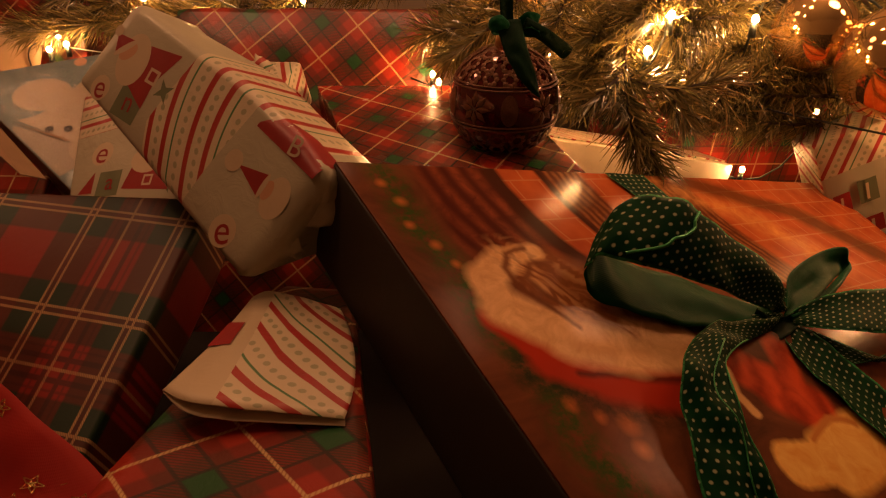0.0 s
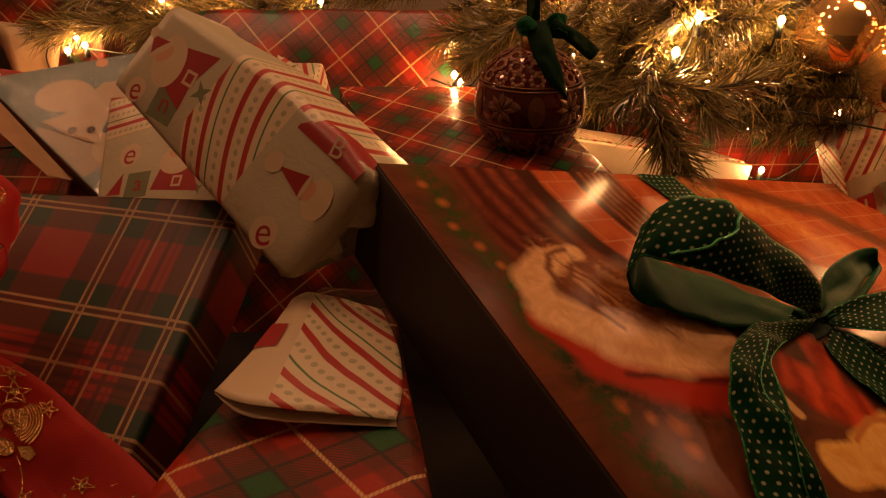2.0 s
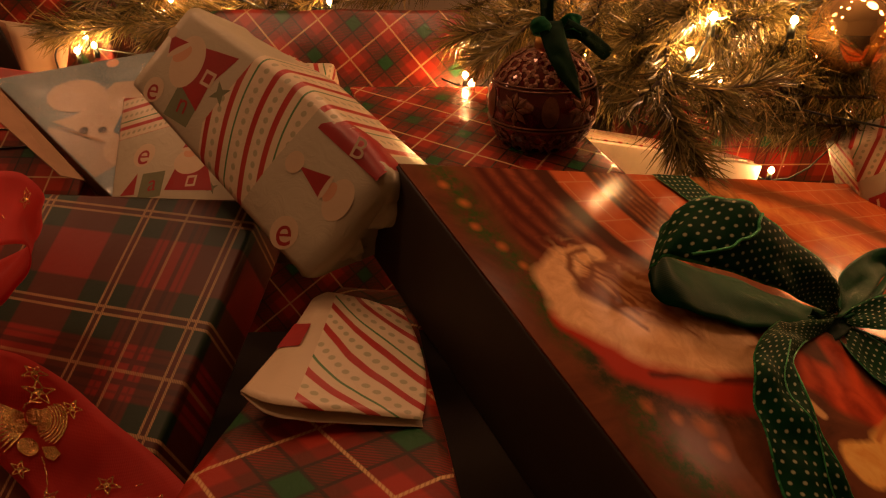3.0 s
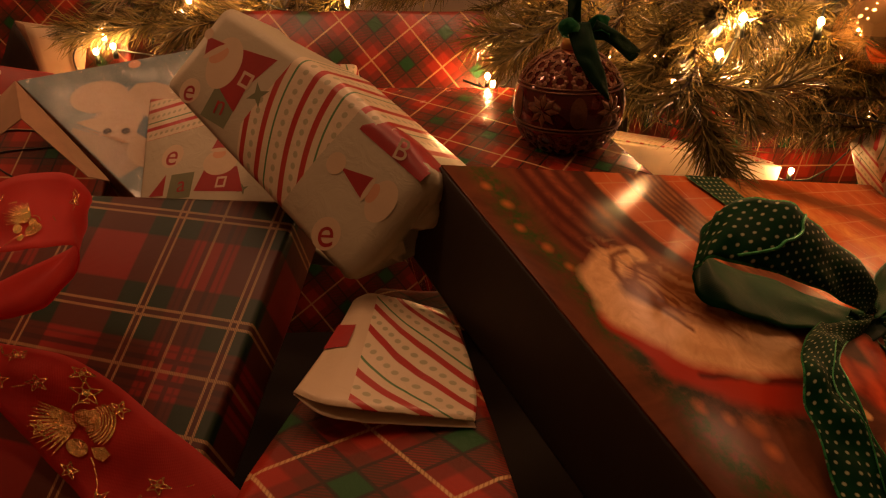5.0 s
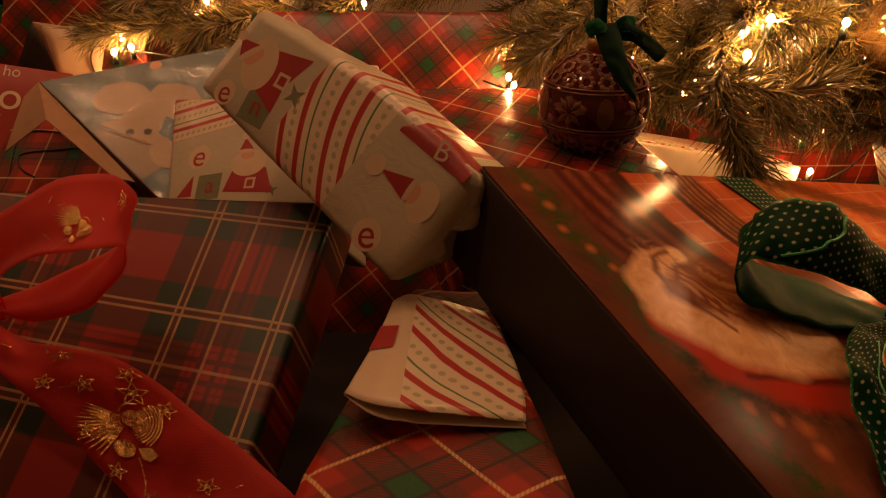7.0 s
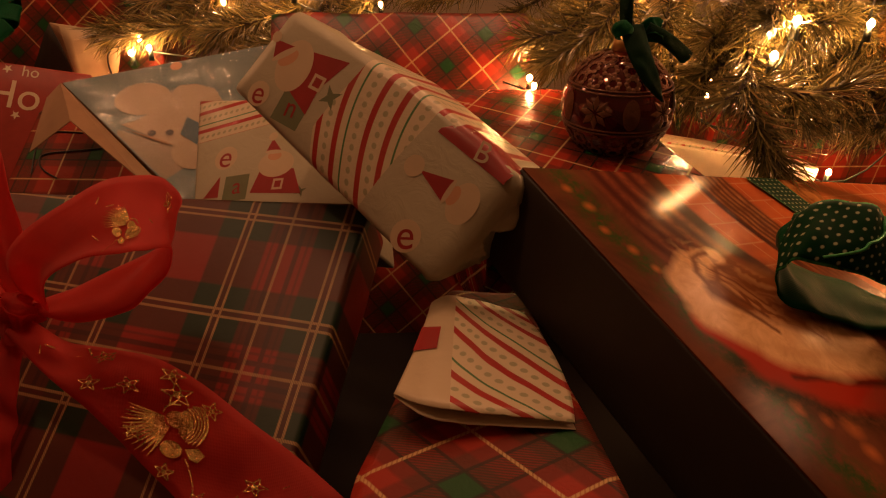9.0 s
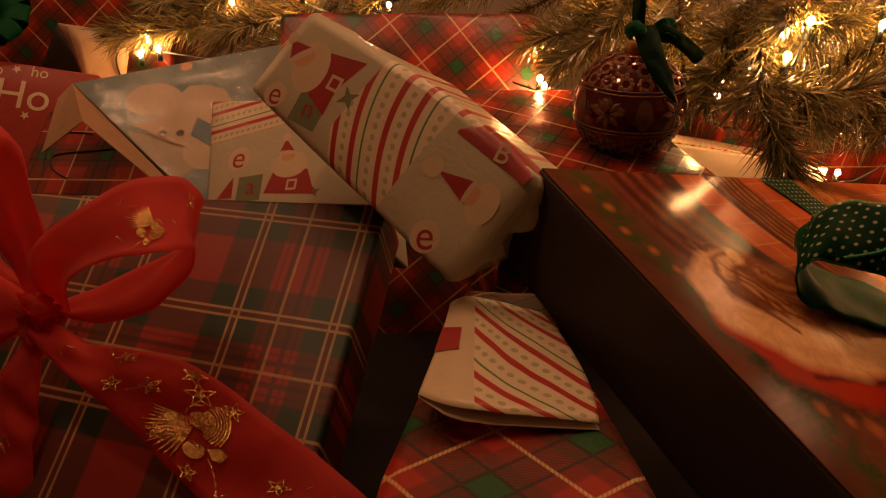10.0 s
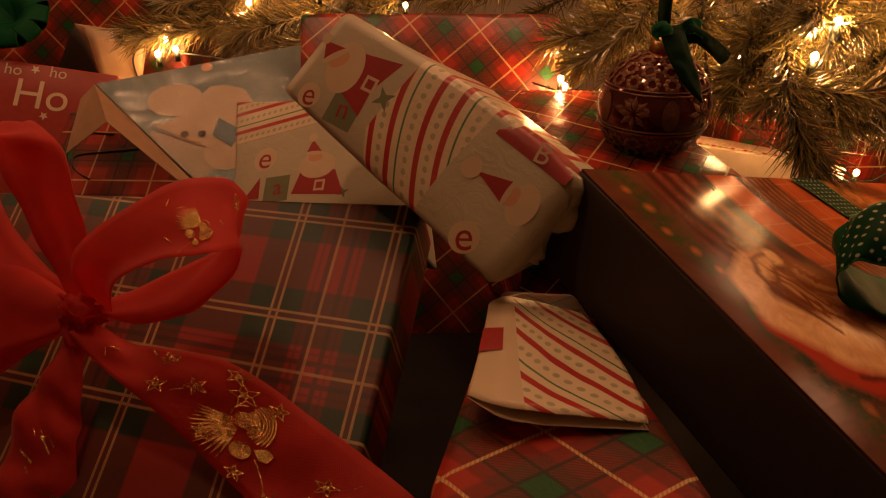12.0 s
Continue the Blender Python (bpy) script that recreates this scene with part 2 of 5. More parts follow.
    c = blend(c, (0.17, 0.060, 0.024), sweep(((0.106, 0.085, 0.0024), (0.089, 0.085, 0.0020), (0.080, 0.095, 0.0022), (0.085, 0.107, 0.0020), (0.095, 0.122, 0.0010)), 0.7) * 0.85)
    c = blend(c, (0.24, 0.085, 0.030), sweep(((0.100, 0.093, 0.006), (0.110, 0.108, 0.009), (0.117, 0.123, 0.008), (0.128, 0.137, 0.003)), 0.7) * (tress * 0.7 + 0.3))
    c = blend(c, (0.62, 0.34, 0.15), sweep(((0.082, 0.141, 0.003), (0.105, 0.148, 0.003), (0.130, 0.153, 0.002)), 0.8) * 0.5)
    cloth = sweep(((0.190, 0.172, 0.010), (0.205, 0.190, 0.020), (0.222, 0.205, 0.016)), 0.2).max(sweep(((0.235, 0.165, 0.006), (0.222, 0.195, 0.014)), 0.3))
    pleat = (((wx + wy * 0.75 + (k.noise(22, 3) - 0.5) * 0.06)) * 260.0).sin() * 0.5 + 0.5
    c = blend(c, blend((0.22, 0.026, 0.012), (0.60, 0.080, 0.024), (pleat * 0.6 + mottle * 0.5).clip()), cloth)
    c = blend(c, (0.66, 0.40, 0.17), sweep(((0.176, 0.172, 0.003), (0.170, 0.186, 0.005), (0.174, 0.200, 0.002)), 0.3))
    c = blend(c, blend((0.66, 0.30, 0.06), (0.80, 0.52, 0.15), mottle), sweep(((0.172, 0.230, 0.008), (0.205, 0.236, 0.018), (0.250, 0.232, 0.020)), 0.15))
    c = blend(c, (0.50, 0.20, 0.05), sweep(((0.200, 0.222, 0.002), (0.226, 0.214, 0.002), (0.246, 0.222, 0.002)), 0.6))
    k.set(Base_Color=c, Roughness=0.16 + k.noise(12, 3) * 0.10, Specular_IOR_Level=0.055)
    h = k.noise(9, 2, 0.4, "Object", 0.6) * 2.0 + k.noise(70, 3, 0.55, "Object", 0.5) * 0.10
    return k.bump(h, 0.2, 0.006).m


def dotted_ribbon():
    k = Mat("dotted_ribbon")
    row = (k.x / 0.0048).op("FLOOR")
    a = k.x.off(0.0048, 0.0024)
    b = (k.y + (row * 0.5).op("FRACT") * 0.0058).off(0.0058)
    dot = ((a * a + b * b).sqrt()).line(0.00085, 0.0003)
    wire = (k.y.abs() - 0.0195).line(0.0007, 0.0003)
    c = blend((0.003, 0.042, 0.013), (0.002, 0.020, 0.007), (k.noise(60, 3) * 2 - 0.5).clip())
    c = blend(c, (0.36, 0.42, 0.26), dot * 0.85)
    c = blend(c, (0.05, 0.30, 0.10), wire * (k.noise(220, 3) * 2.6 - 0.8).clip())
    weave = ((k.x * 5200.0).sin() + (k.y * 5200.0).sin()) * 0.5
    k.set(Base_Color=c, Roughness=0.6, Specular_IOR_Level=0.05)
    return k.bump(weave * 0.04 + k.noise(55, 3) * 1.2, 0.25, 0.002).m


def satin(name, colour):
    k = Mat(name)
    n = k.noise(40, 4, 0.5, "", 0.4)
    k.set(Base_Color=blend(tuple(c * 0.6 for c in colour), colour, (n * 1.8 - 0.4).clip()), Roughness=0.5, Specular_IOR_Level=0.06)
    return k.bump(n + ((k.x + k.y) * 4000.0).sin() * 0.03, 0.3, 0.003).m


def sheer_red():
    """Thin organza: cloth that lets some light and sight through."""
    k = Mat("sheer_red_ribbon")
    n = k.noise(30, 3, 0.5, "", 0.6)
    col = blend((0.68, 0.052, 0.050), (0.88, 0.090, 0.066), (n * 1.8 - 0.4).clip())
    weave = ((k.x * 6000.0).sin() * (k.y * 6000.0).sin())
    k.set(Base_Color=col, Roughness=0.55, Sheen_Weight=0.25)
    k.bump(weave * 0.15 + k.noise(26, 3) * 1.5, 0.25, 0.003)
    t = k.t
    tl, mx = t.nodes.new("ShaderNodeBsdfTranslucent"), t.nodes.new("ShaderNodeMixShader")
    t.links.new(col, tl.inputs[0])
    mx.inputs[0].default_value = 0.5
    tp, mx2 = t.nodes.new("ShaderNodeBsdfTransparent"), t.nodes.new("ShaderNodeMixShader")
    tp.inputs[0].default_value = (1, 0.32, 0.27, 1)
    mx2.inputs[0].default_value = 0.33
    t.links.new(k.bsdf.outputs[0], mx.inputs[1])
    t.links.new(tl.outputs[0], mx.inputs[2])
    t.links.new(mx.outputs[0], mx2.inputs[1])
    t.links.new(tp.outputs[0], mx2.inputs[2])
    t.links.new(mx2.outputs[0], t.nodes["Material Output"].inputs[0])
    return k.m


def gold_glitter():
    k = Mat("gold_glitter", "Object")
    g = k.noise(1500, 2)
    # foil that has rubbed thin in places
    left = (k.noise(55, 3) * 4.0 - 1.0).clip()
    c = blend((0.46, 0.07, 0.025), blend((0.85, 0.40, 0.11), (1.0, 0.70, 0.28), (g * 3 - 1).clip()), left)
    k.set(Base_Color=c, Metallic=left * 0.55 + 0.30, Roughness=0.24)
    return k.bump(g + k.noise(260, 2) * 1.5, 0.9, 0.0018).m


def needle_mat():
    k = Mat("pine_needle", "Object")
    isl = k.t.nodes.new("ShaderNodeNewGeometry")
    r = Val(k.t, isl.outputs["Random Per Island"])
    c = blend((0.085, 0.080, 0.027), (0.34, 0.27, 0.088), r)
    c = blend(c, (0.42, 0.30, 0.10), (r - 0.88).gt(0.0))
    k.set(Base_Color=c, Roughness=0.22, Specular_IOR_Level=1.0)
    return k.m


def emitter(name, colour, strength):
    k = Mat(name, "Object")
    k.set(Base_Color=(0.9, 0.8, 0.6), Emission_Color=colour, Emission_Strength=strength, Roughness=0.1)
    return k.m


def snow_print():
    k = Mat("blue_print")
    flake = (k.noise(55, 5, 0.75) * 3 - 1.5).clip()
    c = blend((0.13, 0.20, 0.23), (0.25, 0.30, 0.29), (k.noise(16, 4) * 2 - 0.5).clip())
    c = blend(c, (0.09, 0.15, 0.19), flake * 0.8)
    k.set(Base_Color=c, Roughness=0.16, Specular_IOR_Level=0.2)
    h = k.noise(14, 2, 0.4, "Object", 1.0) * 3.0 + k.noise(70, 2) * 0.25
    return k.bump(h, 0.35, 0.006).m


TARTAN = tartan_paper()
PLAID_BACK = plaid_paper("plaid_paper_back", 0.0570, 0.2050, 0.3563, radians(39))
PLAID_FLAT = plaid_paper("plaid_paper_flat", 0.0570, 0.0616, 0.0385, radians(30), 0.2, 0.4)
PLAID_LOW = plaid_paper("plaid_paper_low", 0.0536, 0.0492, 0.1295, radians(55), 0.42, 0.4, 0.22, 76.0)
PLAID_DARK = plaid_paper("plaid_paper_dark", 0.0665, 0.0497, 0.0320, radians(1), 0.5, 0.3, 0.25)
PAPER = festive_paper("festive_paper", swept_band)
PAPER_SMALL = festive_paper("festive_paper_small", corner_band, 0.034)
PAPER_CARD = festive_paper("festive_paper_card", tag_band, 0.036, (0.56, 0.47, 0.32))
PAPER_STRIPE = festive_paper("festive_paper_striped", all_over, 0.040)
PAPER_END = festive_paper("festive_paper_end", end_band, 0.036)
PAPER_PALE = festive_paper("festive_paper_pale", nowhere)
PRINT = painted_print()
DOTTED = dotted_ribbon()
SATIN = satin("green_satin", (0.005, 0.068, 0.024))
SATIN_DARK = satin("dark_green_satin", (0.006, 0.026, 0.012))
SHEER = sheer_red()
GLITTER = gold_glitter()
NEEDLE = needle_mat()
BARK = plain("bough_bark", (0.07, 0.045, 0.02), 0.8)
BLACK = plain("black_card", (0.036, 0.027, 0.019), 0.6)
BAGPAPER = plain("bag_paper", (0.62, 0.47, 0.28), 0.45, scale=25)
TAN = plain("tan_card", (0.34, 0.20, 0.11), 0.55)
WHITE = plain("white_card", (0.74, 0.62, 0.46), 0.5, vary=0.12)
RED = plain("red_ink", (0.34, 0.020, 0.020), 0.4)
CREAM = plain("cream_ink", (0.60, 0.49, 0.33), 0.4, vary=0.12)
PEACH = plain("peach_ink", (0.62, 0.34, 0.20), 0.4, vary=0.12)
SAGE = plain("sage_ink", (0.17, 0.20, 0.11), 0.4)
INK = plain("black_ink", (0.012, 0.010, 0.010), 0.35)
BLUE = plain("blue_ink", (0.05, 0.12, 0.17), 0.3)
PALE = plain("pale_ink", (0.41, 0.32, 0.22), 0.3, vary=0.25, scale=30)
PALE_SHADE = plain("pale_grey_ink", (0.30, 0.25, 0.19), 0.3, vary=0.25, scale=30)
REDPAPER = plain("red_paper", (0.30, 0.030, 0.020), 0.4, scale=90)
CABLE = plain("green_cable", (0.012, 0.022, 0.012), 0.5)
# near black: the shade in gaps between gifts is put into this colour
CARPET = plain("carpet", (0.012, 0.008, 0.006), 0.95, scale=300)
WALL = plain("painted_wall", (0.62, 0.52, 0.40), 0.8, vary=0.1, scale=8)
GOLD = plain("gold_mirror", (0.92, 0.62, 0.29), 0.07, 0.93, vary=0.1, scale=20)
BRASS = plain("brass_cap", (0.60, 0.38, 0.14), 0.3, 1.0)
BULB = emitter("lit_bulb", (1.0, 0.44, 0.15), 650.0)


# ---- building blocks ----
def link_mesh(name, bm, mat, parent=None, label="", smooth=False):
    me = bpy.data.meshes.new(name)
    bm.to_mesh(me)
    bm.free()
    for m in mat if isinstance(mat, (list, tuple)) else (mat,):
        me.materials.append(m)
    if smooth:
        me.polygons.foreach_set("use_smooth", [True] * len(me.polygons))
    ob = new(name, me)
    ob.parent = parent
    return tagged(ob, label)


def part(name, bm, mat, parent, label="", smooth=False):
    return link_mesh(name, bm, mat, parent, label, smooth)


def thing(name, m, label, category, group="", kind=""):
    ob = new(name)
    ob.matrix_world = m
    ob.empty_display_size = 0.02
    return tagged(ob, label, category, group, kind)


def wrapped_box(u, v, h, s=1, bevel=0.003, sag=0.0, skew=0.0, start=(0.0, 0.0)):
    """A wrapped box: face at z = 0 spans u by v, body reaches to s*h. Paper coordinates run in metres round the edges."""
    bm = bmesh.new()
    bmesh.ops.create_cube(bm, size=1, matrix=Matrix.Translation((u / 2, v / 2, s * h / 2)) @ Matrix.Diagonal((u, v, h, 1)))
    bmesh.ops.subdivide_edges(bm, edges=bm.edges[:], cuts=5, use_grid_fill=True)
    hard = [e for e in bm.edges if e.calc_face_angle(0) > 0.5]
    bmesh.ops.bevel(bm, geom=hard, offset=bevel, segments=2, affect="EDGES", profile=0.6)
    bmesh.ops.recalc_face_normals(bm, faces=bm.faces[:])
    if sag:
        for w in bm.verts:
            w.co += Vector((noise.noise(w.co * 22), noise.noise(w.co * 22 + Vector((5, 1, 2))), noise.noise(w.co * 18 + Vector((1, 7, 3))))) * sag
    for w in bm.verts:
        w.co.x += start[0] + skew * w.co.y
        w.co.y += start[1]
    uv = bm.loops.layers.uv.new("paper")
    for f in bm.faces:
        n = f.normal
        for lp in f.loops:
            p = lp.vert.co
            d = abs(p.z)
            if abs(n.z) > 0.72:
                lp[uv].uv = (p.x, p.y)
            elif abs(n.x) > abs(n.y):
                lp[uv].uv = (p.x + (d if n.x > 0 else -d), p.y)
            else:
                lp[uv].uv = (p.x, p.y + (d if n.y > 0 else -d))
    return bm


def gift(name, m, u, v, h, s, mat, label, category="gift", bevel=0.003, sag=0.0, group="wrapped gifts", skew=0.0, start=(0.0, 0.0)):
    ob = link_mesh(name, wrapped_box(u, v, h, s, bevel, sag, skew, start), mat, None, label, True)
    ob.matrix_world = m
    return tagged(ob, "", category, group)


def patch(name, outline, z, mat, parent, label=""):
    """A flat printed shape of outline points on the face at height z."""
    bm = bmesh.new()
    vs = [bm.verts.new((x, y, z)) for x, y in outline]
    bm.faces.new(vs)
    bmesh.ops.triangulate(bm, faces=bm.faces[:])
    bmesh.ops.recalc_face_normals(bm, faces=bm.faces[:])
    return part(name, bm, mat, parent, label)


def ellipse(cx, cy, rx, ry, deg=0, n=28):
    cs, sn = math.cos(radians(deg)), math.sin(radians(deg))
    out = []
    for i in range(n):
        a = 2 * math.pi * i / n
        x, y = rx * math.cos(a), ry * math.sin(a)
        out.append((cx + x * cs - y * sn, cy + x * sn + y * cs))
    return out


def turned(points, cx, cy, deg, k=1.0):
    cs, sn = math.cos(radians(deg)), math.sin(radians(deg))
    return [(cx + k * (x * cs - y * sn), cy + k * (x * sn + y * cs)) for x, y in points]


def star(cx, cy, r, deg=0, inner=0.42, n=5):
    return [(cx + (r if i % 2 == 0 else r * inner) * math.cos(radians(deg) + math.pi * i / n),
             cy + (r if i % 2 == 0 else r * inner) * math.sin(radians(deg) + math.pi * i / n)) for i in range(2 * n)]


def lettering(name, text, size, m, mat, parent, label=""):
    cu = bpy.data.curves.new(name, "FONT")
    cu.body, cu.size, cu.align_x, cu.align_y = text, size, "CENTER", "CENTER"
    cu.resolution_u = 4
    tmp = new(name, cu)
    bpy.context.view_layer.update()
    me = bpy.data.meshes.new_from_object(tmp.evaluated_get(bpy.context.evaluated_depsgraph_get()))
    bpy.data.objects.remove(tmp)
    me.materials.clear()
    me.materials.append(mat)
    me.transform(m)
    ob = new(name, me)
    ob.parent = parent
    return tagged(ob, label)


def spline(points, t):
    """Catmull-Rom through points, t from 0 to 1."""
    n = len(points) - 1
    i = min(int(t * n), n - 1)
    f = t * n - i
    p = [Vector(points[max(0, min(n, j))]) for j in (i - 1, i, i + 1, i + 2)]
    return 0.5 * (2 * p[1] + (p[2] - p[0]) * f + (2 * p[0] - 5 * p[1] + 4 * p[2] - p[3]) * f * f + (3 * p[1] - p[0] - 3 * p[2] + p[3]) * f ** 3)


class Ribbon:
    """A band between two edge curves."""

    def __init__(self, a, b, curl=0.003, wave=0.0015, seed=0, width=0.040):
        self.a, self.b, self.curl, self.wave, self.seed, self.width = a, b, curl, wave, seed, width

    def normal(self, s, w):
        e = 0.01
        s0, s1 = max(0, s - e), min(1, s + e)
        du = self.flat(s1, w) - self.flat(s0, w)
        dw = spline(self.b, s) - spline(self.a, s)
        return du.cross(dw).normalized()

    def flat(self, s, w):
        return spline(self.a, s).lerp(spline(self.b, s), w)

    def at(self, s, w, lift=0.0):
        n = self.normal(s, w)
        k = self.curl * (1 - (2 * w - 1) ** 2) + self.wave * noise.noise(Vector((s * 9, w * 2.2, self.seed)))
        return self.flat(s, w) + n * (k + lift)

    def mesh(self, ns=48, nw=10):
        bm = bmesh.new()
        uv = bm.loops.layers.uv.new("cloth")
        grid, coord = [], {}
        run, last = 0.0, None
        for i in range(ns + 1):
            s = i / ns
            mid = self.flat(s, 0.5)
            run += (mid - last).length if last else 0
            last = mid
            row = []
            for j in range(nw + 1):
                w = j / nw
                vt = bm.verts.new(self.at(s, w))
                coord[vt] = (run, (w - 0.5) * self.width)
                row.append(vt)
            grid.append(row)
        for i in range(ns):
            for j in range(nw):
                f = bm.faces.new((grid[i][j], grid[i + 1][j], grid[i + 1][j + 1], grid[i][j + 1]))
                f.smooth = True
                for lp in f.loops:
                    lp[uv].uv = coord[lp.vert]
        return bm

    def motif(self, outline, s, w, mat, parent, name, lift=0.0008):
        """A flat shape in metres laid on the band round (s, w)."""
        length = sum((self.flat((i + 1) / 20, 0.5) - self.flat(i / 20, 0.5)).length for i in range(20))
        width = (spline(self.b, s) - spline(self.a, s)).length
        bm = bmesh.new()
        vs = []
        for x, y in outline:
            vs.append(bm.verts.new(self.at(min(1, max(0, s + x / length)), min(0.98, max(0.02, w + y / width)), lift)))
        f = bm.faces.new(vs)
        bmesh.ops.triangulate(bm, faces=[f])
        return part(name, bm, mat, parent)


def ribbon_part(name, rib, mat, parent, label="", ns=48):
    ob = part(name, rib.mesh(ns), mat, parent, label, True)
    rib.ob = ob
    sol = ob.modifiers.new("cloth", "SOLIDIFY")
    sol.thickness, sol.offset = 0.0005, 0
    return ob


def tube(name, points, radius, mat, parent=None, label="", n=40, sides=6):
    bm = bmesh.new()
    rings = []
    for i in range(n + 1):
        p = spline(points, i / n)
        d = (spline(points, min(1, i / n + 0.01)) - spline(points, max(0, i / n - 0.01))).normalized()
        a = d.orthogonal().normalized()
        b = d.cross(a)
        rings.append([bm.verts.new(p + (a * math.cos(2 * math.pi * k / sides) + b * math.sin(2 * math.pi * k / sides)) * radius) for k in range(sides)])
    # keep neighbouring rings in step
    for i in range(n):
        near = min(range(sides), key=lambda k: (rings[i + 1][k].co - rings[i][0].co).length)
        rings[i + 1] = rings[i + 1][near:] + rings[i + 1][:near]
        for k in range(sides):
            bm.faces.new((rings[i][k], rings[i][(k + 1) % sides], rings[i + 1][(k + 1) % sides], rings[i + 1][k]))
    bmesh.ops.recalc_face_normals(bm, faces=bm.faces[:])
    return link_mesh(name, bm, mat, parent, label, True)


def ball(radius, centre=(0, 0, 0), seg=48, rings=24):
    bm = bmesh.new()
    bmesh.ops.create_uvsphere(bm, u_segments=seg, v_segments=rings, radius=radius, matrix=Matrix.Translation(centre))
    return bm


def slab(x0, x1, y0, y1, z0, z1):
    bm = bmesh.new()
    bmesh.ops.create_cube(bm, size=1, matrix=Matrix.Translation(((x0 + x1) / 2, (y0 + y1) / 2, (z0 + z1) / 2)) @ Matrix.Diagonal((x1 - x0, y1 - y0, z1 - z0, 1)))
    return bm


# ---- the room: unseen ceiling and walls added, pale to bounce light into shadows ----
for nm, args, mt, lb in (
    ("floor", (-2.5, 2.5, -2.5, 2.0, -0.1, 0.0), CARPET, "short-pile carpet under the gifts, coloured near black for the shade there"),
    ("ceiling", (-2.5, 2.5, -2.5, 2.0, 2.4, 2.5), WALL, "unseen plain ceiling, added to bounce light"),
    ("wall_north", (-2.5, 2.5, 2.0, 2.1, -0.1, 2.5), WALL, "plain painted wall behind the tree"),
    ("wall_south", (-2.5, 2.5, -2.6, -2.5, -0.1, 2.5), WALL, "unseen plain wall facing the tree, added to bounce light"),
    ("wall_east", (2.5, 2.6, -2.6, 2.1, -0.1, 2.5), WALL, "unseen plain side wall, added to bounce light"),
    ("wall_west", (-2.6, -2.5, -2.6, 2.1, -0.1, 2.5), WALL, "unseen plain side wall, added to bounce light"),
):
    tagged(link_mesh(nm, slab(*args), mt, None, lb), "", "room", "", "structure")

# ---- large box with the printed lid ----
M_LID = pose(-0.0616, 0.357, 0.2682, -153.6, 10.1, 31.8)
lid_box = gift("gift_box", M_LID, 0.53, 0.275, 0.062, 1, BLACK, "flat black gift box with a glossy printed lid", bevel=0.0015, skew=0.144)
bm = wrapped_box(0.529, 0.274, 0.0012, 1, 0.0004, skew=0.144)
bmesh.ops.translate(bm, verts=bm.verts[:], vec=(0.0005, 0.0005, -0.0013))
part("lid_print", bm, PRINT, lid_box, "glossy printed scene of brick, garland and warm swathes", True)

# ---- tartan box ----
M_TAR = pose(-0.1578, 0.395, 0.2197, -177.4, 30.8, -101.2)
gift("gift_box", M_TAR, 0.367, 0.44, 0.042, 1, TARTAN, "large gift in dark red and green tartan paper", bevel=0.003, sag=0.001, start=(-0.020, -0.001))


# ---- low plaid gift, with the folded tag on it ----
bm = wrapped_box(0.118, 0.24, 0.165, 1, 0.008, 0.0012)
lay = bm.loops.layers.uv.active
for w in bm.verts:
    # the parcel narrows towards its far end
    far, right = max(0.0, 1 - w.co.y / 0.16), w.co.x / 0.118
    w.co.x += far * (0.026 * (1 - right) - 0.046 * right)
for f in bm.faces:
    for lp in f.loops:
        if abs(f.normal.z) > 0.72:
            lp[lay].uv.x = lp.vert.co.x
low_gift = link_mesh("gift_box", bm, PLAID_LOW, None, "soft-edged gift in red plaid paper", True)
low_gift.matrix_world = pose(-0.128, 0.378, 0.1855, 0, 0, -6) @ pose(0, 0, 0, 185.4, 0, 0)
tagged(low_gift, "", "gift", "wrapped gifts")

# ---- long gift that leans on the others ----
M_ROLL = pose(-0.2385, 0.4479, 0.2949, 52.8, 26.1, -42.5) @ pose(0, 0, 0, 3, 0, 0)


